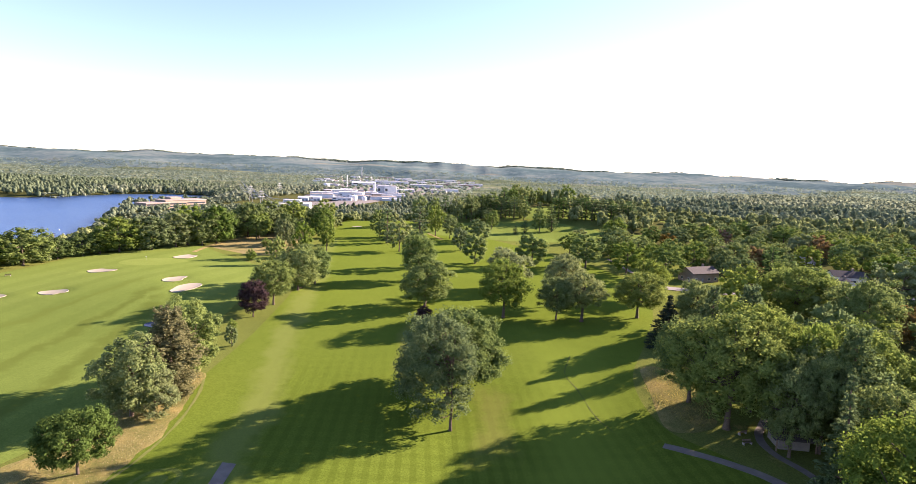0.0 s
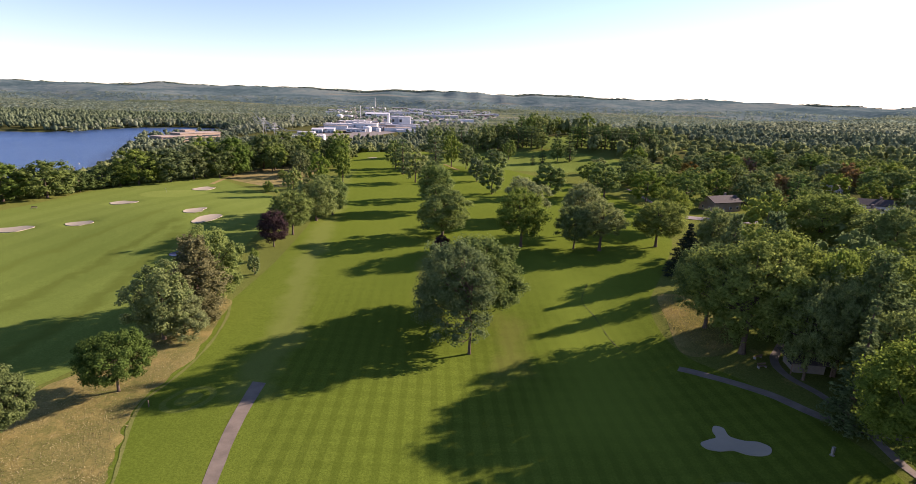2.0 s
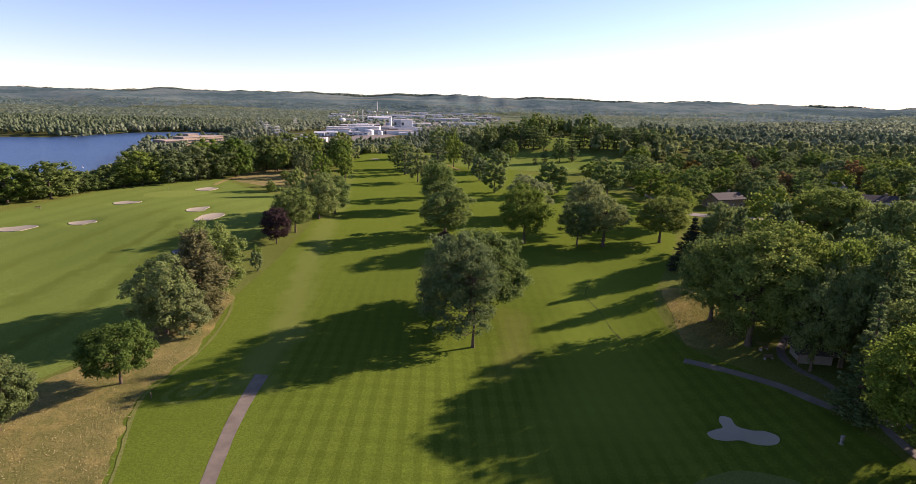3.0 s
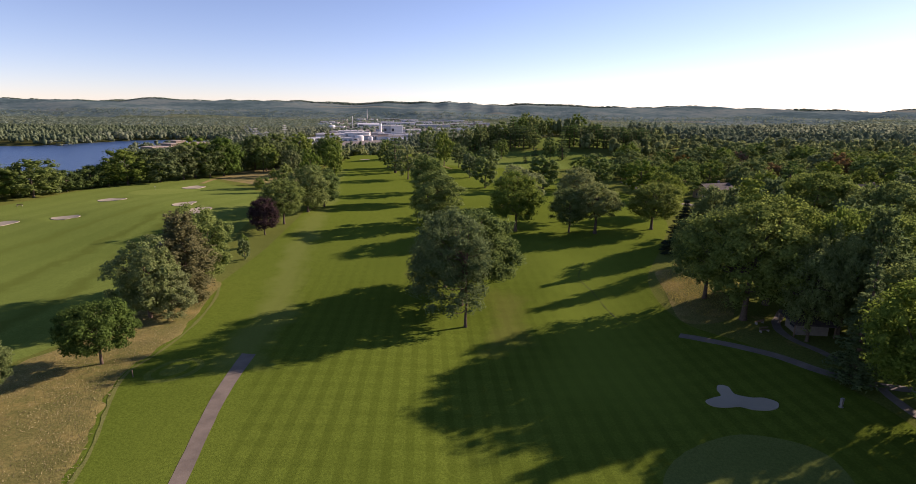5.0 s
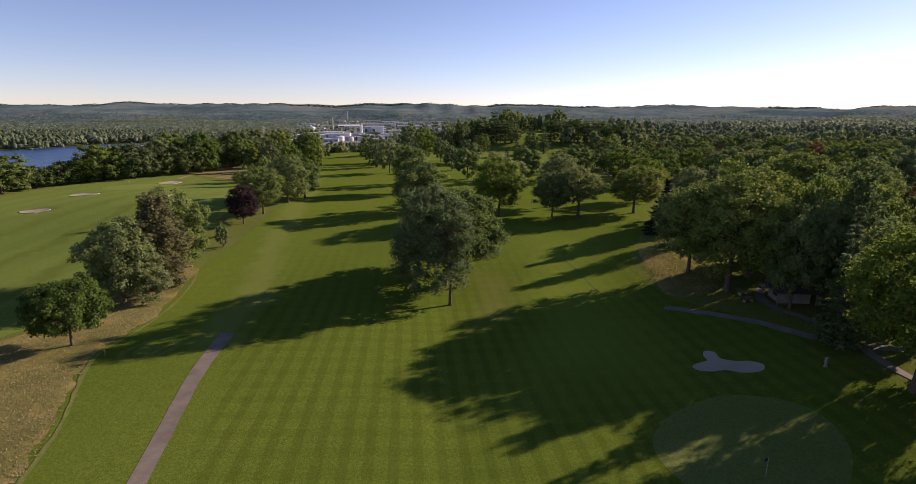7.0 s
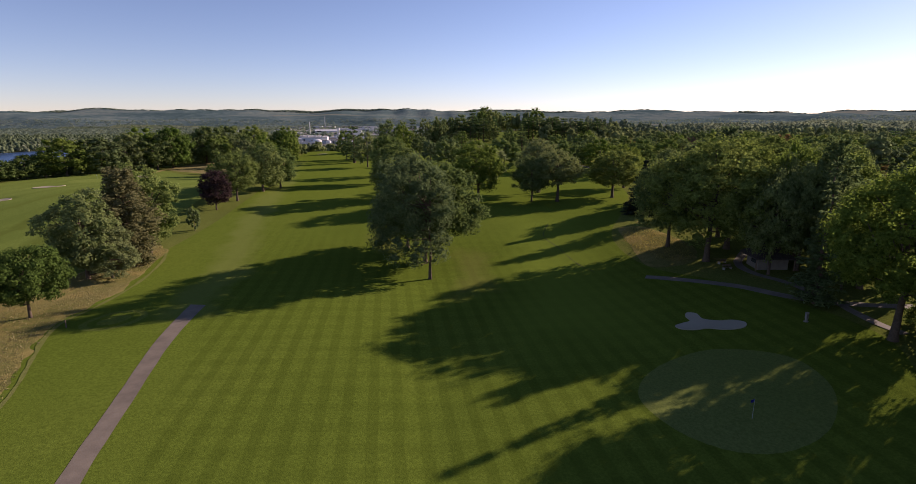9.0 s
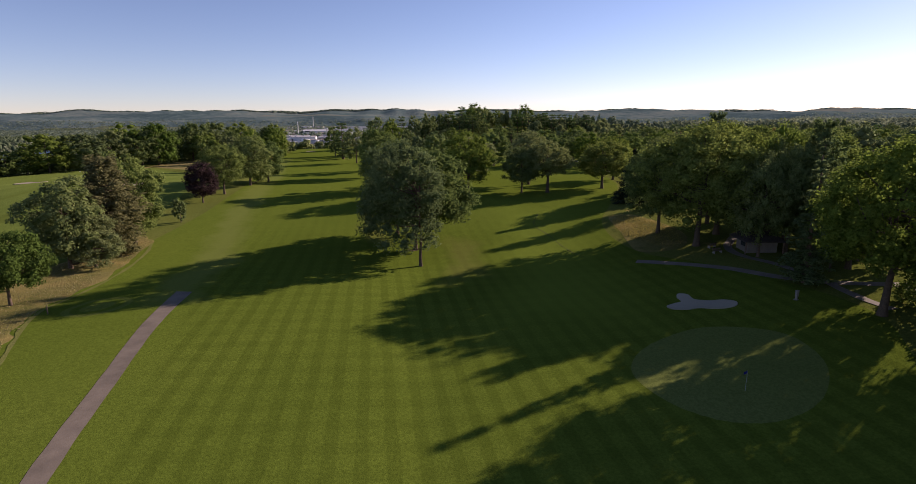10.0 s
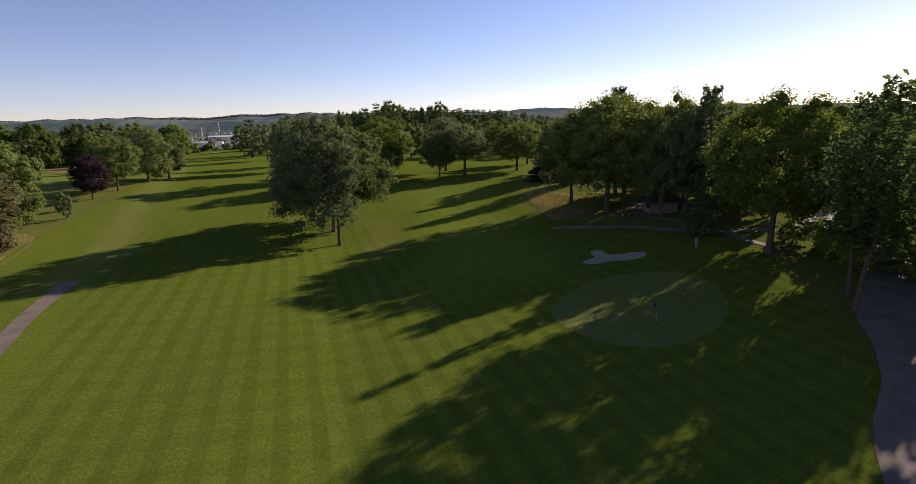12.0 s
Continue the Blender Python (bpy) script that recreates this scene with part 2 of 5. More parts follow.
NEAR_SAND = (40.3, 75.6)


def land(x, y):
    """Height of the ground at x, y (arrays or numbers)."""
    x, y = np.asarray(x, float), np.asarray(y, float)
    z = 3.4 + 4.6 * sm(95, 170, y) + 3 * sm(25, 65, x) * (1 - sm(100, 170, y)) + 2.95 * (1 - np.exp(np.minimum(0, x) / 30)) * (1 - sm(90, 160, y))
    z = z + 3 * np.exp(-((x + 100) / 45) ** 2 - ((y - 190) / 40) ** 2)
    z = z + 0.35 * np.sin(x / 17 + 1.3) * np.sin(y / 23) * sm(-40, -90, x)
    for bx, by, a, b, turn in SAND:
        z = z - 0.5 * np.exp(-(((x - bx) / (a + 1)) ** 2 + ((y - by) / (b + 1)) ** 2) ** 2)
    z = z - 0.3 * np.exp(-(((x - NEAR_SAND[0]) / 5) ** 2 + ((y - NEAR_SAND[1]) / 3.5) ** 2) ** 2)
    edge = np.maximum(50, 190 - 0.5 * np.maximum(0, y - 210))
    k = np.maximum(sm(0, 140, -x - edge), sm(410, 650, y - 1.1 * np.maximum(0, x + 30) + 0.3 * np.maximum(0, -x - 100)))
    z = z * (1 - k) - 18 * k
    # the knoll behind the fairways
    z = z + 12.5 * np.exp(-((x - 85) / 115) ** 2 - ((y - 485) / 60) ** 2)
    z = z + 17 * np.exp(-((x - 130) / 120) ** 2 - ((y - 620) / 85) ** 2)
    # the lake's basin and its inlet
    d = np.minimum(-x - 400 - (y - 590) * 0.5, 905 - y + 25 * np.sin(x / 60))
    d = np.maximum(d, 120 - np.hypot((x + 585) * 0.9, (y - 985) * 0.75))
    z = z - 14 * sm(-12, 60, d)
    # hills along the horizon
    roll = 4.5 * np.sin(x / 410 + 1.1) + 3.5 * np.sin(x / 170 + y / 400) + 4 * np.sin(x / 97 + 2) * np.cos(y / 220) + 4 * np.sin(x / 41 + 3 * np.sin(x / 260))
    fold = 9 * np.sin(y / 125 + 2.2 * np.sin(x / 430) + x / 900) * sm(2500, 3300, y)
    return z + fold + (83 + roll + 34 * (1 - sm(1800, 3400, x))) * sm(2900, 4380, y) - 150 * sm(4400, 4950, y)


def spread(lo, hi, step, far_lo, far_hi, grow=1.13):
    """Grid lines: even between lo and hi, wider and wider beyond."""
    v = list(np.arange(lo, hi + 0.01, step))
    s = step
    while v[-1] < far_hi:
        s = min(s * grow, 85.0)
        v.append(min(far_hi, v[-1] + s))
    s = step
    while v[0] > far_lo:
        s = min(s * grow, 85.0)
        v.insert(0, max(far_lo, v[0] - s))
    return np.array(v)


def mesh_of(name, verts, faces, mat, smooth=True):
    me = bpy.data.meshes.new(name)
    me.from_pydata([tuple(v) for v in verts] if not isinstance(verts, list) else verts, [], faces)
    if mat:
        me.materials.append(mat)
    if smooth:
        me.polygons.foreach_set("use_smooth", [True] * len(me.polygons))
    me.update()
    return me


def sheet(name, xs, ys, mat, label, category):
    """The ground on grid lines."""
    X, Y = np.meshgrid(xs, ys)
    V = np.stack([X, Y, land(X, Y)], -1).reshape(-1, 3)
    n = len(xs)
    i = (np.arange(len(ys) - 1)[:, None] * n + np.arange(n - 1)).reshape(-1)
    F = np.stack([i, i + 1, i + n + 1, i + n], -1)
    return tagged(new(name, mesh_of(name, V, F.tolist(), mat)), label, category, kind="structure")


def curve_through(pts, n):
    """n points of a smooth line through pts."""
    p = np.array(pts, float)
    t = np.linspace(0, len(p) - 1, n)
    i = np.clip(t.astype(int), 0, len(p) - 2)
    f = (t - i)[:, None]
    a, b, c, d = p[np.maximum(i - 1, 0)], p[i], p[i + 1], p[np.minimum(i + 2, len(p) - 1)]
    return 0.5 * (2 * b + (c - a) * f + (2 * a - 5 * b + 4 * c - d) * f ** 2 + (3 * b - a - 3 * c + d) * f ** 3)


def band(name, left, right, mat, up, label, category, n=60, m=14, wob=0.0):
    """A strip of ground cover between two smooth lines, lying on the land; wob: how ragged its edges are."""
    A, B = curve_through(left, n), curve_through(right, n)
    if wob:
        for line, s in ((A, 3.1), (B, 7.7)):
            for k in range(n):
                line[k, 0] += wob * noise.noise((line[k, 0] * 0.35 + s, line[k, 1] * 0.35, s))
                line[k, 1] += wob * noise.noise((line[k, 0] * 0.35, line[k, 1] * 0.35 + s, -s))
    f = np.linspace(0, 1, m)[None, :, None]
    P = A[:, None] * (1 - f) + B[:, None] * f
    lift = np.full(P.shape[:2], up)
    if m > 10:
        lift[:, [0, -1]] = 0.0
    V = np.dstack([P, land(P[..., 0], P[..., 1]) + lift]).reshape(-1, 3)
    i = (np.arange(n - 1)[:, None] * m + np.arange(m - 1)).reshape(-1)
    F = np.stack([i, i + 1, i + m + 1, i + m], -1)
    ob = tagged(new(name, mesh_of(name, V, F.tolist(), mat)), label, category, kind="structure")
    if sum(q.normal.z for q in ob.data.polygons) < 0:
        ob.data.flip_normals()
    return ob


def blob(name, outline, mat, up, label, category, rings=8, n=72, dish=0.0, kind="structure"):
    """A patch of ground cover inside a smooth closed outline."""
    o = list(outline)
    E = curve_through(o[-1:] + o + o[:2], (len(o) + 2) * 12)[12:-12 * 1][: len(o) * 12]
    c = E.mean(0)
    n = len(E)
    V = [(c[0], c[1], float(land(*c)) + up - dish)]
    for r in range(1, rings + 1):
        f = r / rings
        P = c + (E - c) * f
        z = land(P[:, 0], P[:, 1]) + (up - dish * (1 - f ** 3) if dish or r < rings else min(up, 0.02))
        V += [(a, b, d) for (a, b), d in zip(P, z)]
    V += V[-n:] + [(a, b, d - 0.3) for (a, b), d in zip(c + (E - c) * 1.004, z)]
    F = [(0, 1 + k, 1 + (k + 1) % n) for k in range(n)]
    for r in range(rings - 1):
        s, t = 1 + r * n, 1 + (r + 1) * n
        F += [(s + k, t + k, t + (k + 1) % n, s + (k + 1) % n) for k in range(n)]
    s, t = 1 + rings * n, 1 + (rings + 1) * n
    F += [(s + k, t + k, t + (k + 1) % n, s + (k + 1) % n) for k in range(n)]
    ob = tagged(new(name, mesh_of(name, V, F, mat)), label, category, kind=kind)
    if sum(q.normal.z for q in ob.data.polygons) < 0:
        ob.data.flip_normals()
    return ob


def oval(x, y, a, b, turn=0, lumps=0.12, seed=0, n=10):
    """An uneven oval outline."""
    out = []
    for k in range(n):
        w = 2 * math.pi * k / n
        f = 1 + lumps * noise.noise((math.cos(w) * 1.6 + seed, math.sin(w) * 1.6, seed * 1.7))
        u, v = a * f * math.cos(w), b * f * math.sin(w)
        t = radians(turn)
        out.append((x + u * math.cos(t) - v * math.sin(t), y + u * math.sin(t) + v * math.cos(t)))
    return out


def canopy(name, dark, mid, light, crowns):
    """Woods so far off that single trees no longer show: groves, crowns and now and then a paler field."""
    m = Mat(name, 1.0, 0.0, 0.0)
    p = m.where()
    flat = m.node("ShaderNodeMapping", Scale=(0.45, 1.0, 1.0))
    m.link(p, flat.inputs["Vector"])
    groves = m.noise(flat.outputs[0], crowns * 0.2, 4, 0.65)
    tops = m.noise(p, crowns, 4, 0.7)
    c = m.ramp(m.math("ADD", m.math("MULTIPLY", groves, 0.65), m.math("MULTIPLY", tops, 0.35)), (0.43, dark), (0.5, mid), (0.58, light))
    field = m.ramp(m.noise(flat.outputs[0], crowns * 0.11, 3, 0.5), (0.62, (0, 0, 0)), (0.65, (0.6, 0.6, 0.6)))
    m.bump(tops, 0.6, 14.0)
    return m.colour(m.mix(field, c, (0.205, 0.195, 0.140)))


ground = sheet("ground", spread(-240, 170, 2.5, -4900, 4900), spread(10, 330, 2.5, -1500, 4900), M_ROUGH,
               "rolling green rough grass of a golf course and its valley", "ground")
ground.data.materials.append(M_FOREST_FLOOR)
# far hills and plain: haze is put into the paler, bluer forest colours
ground.data.materials.append(canopy("hazed_hill_forest", (0.070, 0.110, 0.108), (0.102, 0.148, 0.142), (0.156, 0.190, 0.166), 0.016))
ground.data.materials.append(canopy("hazed_plain_forest", (0.062, 0.085, 0.044), (0.112, 0.138, 0.074), (0.172, 0.186, 0.104), 0.030))
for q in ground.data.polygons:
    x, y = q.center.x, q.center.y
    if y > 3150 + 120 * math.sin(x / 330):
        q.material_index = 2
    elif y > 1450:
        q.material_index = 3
    elif y > 430 + 1.1 * max(0, x + 30) or x < -215 + 0.5 * max(0, y - 210) or x > 130 and y < 800:
        q.material_index = 1
lake_water = Mat("lake_water", 0.3, 0.0, 0.5)
lp = lake_water.where()
lake_water.bump(lake_water.noise(lp, 0.3, 5, 0.7), 0.9, 1.5)
lake_water.colour(lake_water.ramp(lake_water.noise(lp, 0.01, 3), (0.35, (0.020, 0.060, 0.150)), (0.7, (0.030, 0.080, 0.185))))
water = tagged(new("water", mesh_of("water", [(-2600, 100, -22), (-300, 100, -22), (-300, 1160, -22), (-2600, 1160, -22)], [(0, 1, 2, 3)], lake_water.m)),
               "wide blue lake with small ripples below the bluff", "lake", kind="structure")

# ---- mown turf, paths, sand ----
band("fairway", [(-41, -5), (-43, 40), (-50, 66), (-54, 80), (-53, 93), (-55.5, 116), (-55, 150), (-58, 190), (-70, 260), (-88, 380), (-98, 470)],
     [(22, -5), (30, 18), (40, 33), (51, 52), (57.5, 64), (56.5, 76), (50.5, 91), (43.0, 104), (44, 125), (56, 150), (72, 190), (76, 250), (40, 330), (-50, 470)],
     M_FAIR, 0.05, "striped mown fairway of bright green grass", "fairway", 150, 80, 0.0)
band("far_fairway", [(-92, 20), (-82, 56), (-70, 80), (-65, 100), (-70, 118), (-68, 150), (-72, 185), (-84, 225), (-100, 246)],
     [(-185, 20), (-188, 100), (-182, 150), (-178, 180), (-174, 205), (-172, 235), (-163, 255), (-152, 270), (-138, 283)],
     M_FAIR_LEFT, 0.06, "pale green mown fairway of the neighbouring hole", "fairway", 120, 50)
blob("green", [(21.8, 57.6), (26.7, 64.2), (35.1, 68.0), (41.4, 66.5), (45.2, 62.3), (44.1, 55.0), (38.9, 48.7), (32.5, 45.8), (26.9, 46.5), (22.9, 50.6)],
     M_GREEN, 0.065, "smooth pale putting green dappled with shade", "green")
blob("far_green", oval(-133, 232, 15, 12, 20, 0.2, 2), M_FAR_GREEN, 0.075, "pale putting green among the bunkers", "green")
band("native_grass", [(-37, 10), (-39, 44), (-42.3, 56), (-47.5, 67), (-50.9, 78), (-50.0, 89), (-51.2, 98.5), (-53.6, 111), (-54.6, 116), (-59, 122)],
     [(-92, 10), (-86, 34), (-80, 50), (-71.5, 68), (-69, 77.5), (-66, 86.5), (-64, 96), (-63, 106), (-62, 114), (-60.5, 122)], M_NATIVE, 0.08,
     "tall dry straw-coloured native grass", "rough", 90, 24, 1.0)
blob("native_grass_right", [(47.5, 130), (45.5, 118), (43.3, 104), (47, 101), (53, 103), (57, 112), (56, 124), (53, 131)], M_NATIVE, 0.07,
     "dry brown grass beside the maples", "rough")
blob("dry_bank", [(-134, 286), (-112, 268), (-99, 262), (-88, 275), (-92, 310), (-100, 345), (-107, 385), (-122, 352), (-133, 320)], M_DIRT, 0.09,
     "tan dry bank between the treeline and the fairway", "bank")
cart_path = band("cart_path", [(-36.7, 84.8), (-35.4, 72), (-32.2, 56), (-29.75, 44), (-24.8, 25), (-18.8, 0)], [(-34.3, 84.6), (-33.3, 72), (-30.3, 56), (-27.85, 44), (-22.95, 25), (-16.95, 0)],
     M_PATH, 0.075, "narrow brown-grey asphalt cart path across the fairway", "path", 90, 4, 0.07)
def trail(name, centre, wide, mat, up, label, category, n=60, m=4, wob=0.12):
    """A path of even width along a smooth line."""
    c = curve_through(centre, len(centre) * 4)
    t = np.gradient(c, axis=0)
    t /= np.linalg.norm(t, axis=1)[:, None]
    s = np.stack([-t[:, 1], t[:, 0]], -1) * wide / 2
    return band(name, c + s, c - s, mat, up, label, category, n, m, wob)


trail("cart_path_right", [(40.5, 97.2), (43.3, 95.2), (48.0, 91.2), (52.4, 86.6), (55.3, 81.9), (58.3, 78.2), (62, 76), (66, 74.8), (71, 74)], 1.9, M_PATH, 0.06,
      "shaded asphalt cart path curving past the green", "path", 80)
trail("cart_path_branch", [(61.0, 76.6), (60.4, 73), (60.2, 69), (60.6, 65)], 1.4, M_PATH, 0.065, "narrow asphalt path behind the big maple", "path", 60)
trail("shelter_path", [(64.5, 105.5), (62.0, 102.5), (59.6, 99.6), (58.2, 95.7), (58.5, 91.4), (60.2, 86.8), (60.6, 81.0), (59.6, 77.6)], 1.5, M_PATH, 0.055,
      "shaded asphalt walk past the shelter", "path", 60)
trail("grass_edge", [(-39.4, 44), (-41.2, 51), (-43.0, 57.6), (-45.0, 62.4), (-47.3, 67.2), (-49.6, 72.6), (-50.8, 77.8), (-50.0, 83.6), (-49.7, 89.3), (-50.2, 97.3), (-52.3, 108.6), (-54.6, 115.4)], 0.5, M_EDGE, 0.095,
      "pale uncut strip between fairway and dry grass", "rough", 90, 3, 0.25)
for k, (a, b, f) in enumerate([(4.6, 3.6, 0.062), (3.6, 2.7, 0.068), (2.4, 1.7, 0.074)]):
    blob("tee_ring", oval(-44.4, 78.6, a, b, 55, 0.1, 21), (M_RING, M_FAIR, M_RING)[k], f, "round mown patch with pale rings beside the dry grass", "turf")
trail("far_path_right", [(85.9, 292), (86.8, 281.8), (86.9, 268.2), (86.5, 252)], 2.0, M_PATH, 0.11, "thin pale path along the far trees", "path", 40)
trail("bank_path", [(-131, 262), (-132, 269), (-134, 290), (-133, 310), (-128, 330)], 2.4, M_DIRT, 0.13, "worn tan path along the dry bank", "path", 50)
trail("far_path", [(-19.6, 374.5), (-14, 360), (-8.7, 346)], 2.2, M_DIRT, 0.13, "short tan path between the far fairways", "path", 30)
band("service_road", [(73, 52), (63, 48), (53.5, 40.5), (49.2, 36.4), (44.5, 32), (36, 24), (28, 14), (22, 2)], [(72, 57), (60, 52), (49.5, 44.5), (44.8, 39.0), (40.3, 34.8), (32.4, 29.0), (24, 19), (17, 6)],
     M_PATH, 0.07, "asphalt service road dappled with shade", "path", 70, 6, 0.12)
blob("parking_lot", [(69, 71.5), (76, 71), (86, 72), (100, 70), (106, 78), (92, 84), (82, 80), (74, 76)], M_LOT, 0.12, "pale sunlit asphalt parking lot", "parking lot")
band("drain_line", [(33, 102), (30.8, 108.4), (29.6, 119.7), (28.2, 128.2), (31.5, 138.1)], [(33.1, 102), (30.9, 108.4), (29.7, 119.7), (28.3, 128.2), (31.6, 138.1)],
     M_SOIL, 0.09, "thin dark drain line across the turf", "drain", 60, 3, 0.1)
for k, (bx, by, a, b, turn) in enumerate(SAND[:-1]):
    blob("bunker", oval(bx, by, a, b, turn, 0.35, k + 3), M_SAND, 0.27, "kidney-shaped bunker of pale sand", "bunker", dish=0.1)
# not water: the last bunker, its shade painted as a dark surface
blob("pond", oval(*SAND[-1], 0.3, 9), M_SHADE_SAND, 0.27, "small bunker in the far fairway, tree shade put into its dark colour", "pond", dish=0.1)
blob("bunker", [(39.3, 79.3), (40.5, 78.7), (40.6, 76.9), (42.2, 75.7), (43.9, 75.2), (44.9, 73.7), (44.2, 72.3), (42.8, 71.9), (41.1, 72.4), (39.6, 73.6), (37.5, 73.5), (35.9, 74.1), (35.6, 75.4), (37.2, 76.3), (38.5, 76.8), (38.6, 78.3)],
     M_SAND, 0.15, "three-lobed greenside bunker of pale sand in shade", "bunker", dish=0.03)
blob("bare_spot", oval(-75.5, 400, 4, 3, 0, 0.3, 9), M_SAND, 0.1, "small bare sandy spot by the far fairway", "bare ground")


# ---- trees ----
def sprays(centres, normals, size, aspect=0.6, fold=0.25, rng=None):
    """Leaf sprays: one folded rhombus a centre; returns vertices and faces."""
    n = len(centres)
    ref = rng.normal(size=(n, 3))
    u = np.cross(normals, ref)
    u /= np.linalg.norm(u, axis=1)[:, None] + 1e-9
    v = np.cross(normals, u)
    s = (size * rng.uniform(0.6, 1.35, n))[:, None]
    tip, side, lift = u * s, v * s * aspect, normals * s * fold
    V = np.stack([centres - tip, centres + side - lift, centres + tip, centres - side - lift], 1).reshape(-1, 3)
    i = np.arange(n) * 4
    return V, np.concatenate([np.stack([i, i + 1, i + 2], -1), np.stack([i, i + 2, i + 3], -1)])


def fast_mesh(name, V, F, mat, smooth=False):
    """A mesh of triangles from arrays."""
    me = bpy.data.meshes.new(name)
    me.vertices.add(len(V))
    me.vertices.foreach_set("co", np.ascontiguousarray(V, dtype=np.float32).ravel())
    me.loops.add(len(F) * 3)
    me.loops.foreach_set("vertex_index", np.ascontiguousarray(F, dtype=np.int32).ravel())
    me.polygons.add(len(F))
    me.polygons.foreach_set("loop_start", np.arange(0, len(F) * 3, 3, dtype=np.int32))
    if smooth:
        me.polygons.foreach_set("use_smooth", np.ones(len(F), dtype=bool))
    me.update(calc_edges=True)
    me.validate()
    me.materials.append(mat)
    return me


def solid(sub):
    """Vertices and triangles of a unit icosphere."""
    bm = bmesh.new()
    bmesh.ops.create_icosphere(bm, subdivisions=sub, radius=1)
    V = np.array([v.co[:] for v in bm.verts])
    F = np.array([[v.index for v in f.verts] for f in bm.faces])
    bm.free()
    return V, F


SOLIDS = {1: solid(1), 2: solid(2)}


def lumps(centres, radii, rng, sub=2, rough=0.22):
    """Uneven rounded masses of foliage, one a centre; radii: three half sizes each."""
    V0, F0 = SOLIDS[sub]
    n, k = len(centres), len(V0)
    a = rng.uniform(0, 6.283, n)
    ca, sa = np.cos(a)[:, None], np.sin(a)[:, None]
    P = np.stack([V0[:, 0] * ca - V0[:, 1] * sa, V0[:, 0] * sa + V0[:, 1] * ca, np.repeat(V0[None, :, 2], n, 0)], -1)
    P = P * rng.uniform(1 - rough, 1 + rough, (n, k, 1)) * np.asarray(radii)[:, None]
    V = (np.asarray(centres)[:, None] + P).reshape(-1, 3)
    return V, (F0[None] + (np.arange(n) * k)[:, None, None]).reshape(-1, 3)


def tube(path, radii, sides=7):
    """Vertices and triangles of a tapered tube along a path."""
    P = np.array(path, float)
    n = len(P)
    T = np.gradient(P, axis=0)
    T /= np.linalg.norm(T, axis=1)[:, None] + 1e-9
    a = np.cross(T, np.where(np.abs(T[:, 2:3]) > 0.9, [[1.0, 0, 0]], [[0, 0, 1.0]]))
    a /= np.linalg.norm(a, axis=1)[:, None] + 1e-9
    b = np.cross(T, a)
    w = np.arange(sides) * 2 * math.pi / sides
    V = (P[:, None] + (a[:, None] * np.cos(w)[None, :, None] + b[:, None] * np.sin(w)[None, :, None]) * np.array(radii)[:, None, None]).reshape(-1, 3)
    F = []
    for r in range(n - 1):
        for k in range(sides):
            p, q = r * sides + k, r * sides + (k + 1) % sides
            F += [(p, q, q + sides), (p, q + sides, p + sides)]
    return V, F


def joined(pieces):
    V, F, at = [], [], 0
    for v, f in pieces:
        V.append(np.asarray(v))
        F.append(np.asarray(f) + at)
        at += len(v)
    return np.concatenate(V), np.concatenate(F)


def bend(a, b, sag, n=5):
    """A limb's line from a to b, bowed by sag."""
    f = np.linspace(0, 1, n)[:, None]
    return a * (1 - f) + b * f + np.array([0, 0, 1]) * (np.sin(f * math.pi) * sag)


def tree_thing(name, wood, crown, bark, leaves, label, h, w):
    V = crown[0]
    wide = np.percentile(np.hypot(V[:, 0] - V[:, 0].mean(), V[:, 1]), 97)
    s = np.array([w / 2 / wide, w / 2 / wide, h / np.percentile(V[:, 2], 99.7)])
    crown, wood = (V * s, crown[1]), (wood[0] * s, wood[1])
    root = tagged(new(name), label, "tree")
    t = new("trunk", fast_mesh("trunk", *wood, bark))
    c = new("crown", fast_mesh("crown", *crown, leaves, True))
    t.parent = c.parent = root
    t.data.polygons.foreach_set("use_smooth", [True] * len(t.data.polygons))
    return root


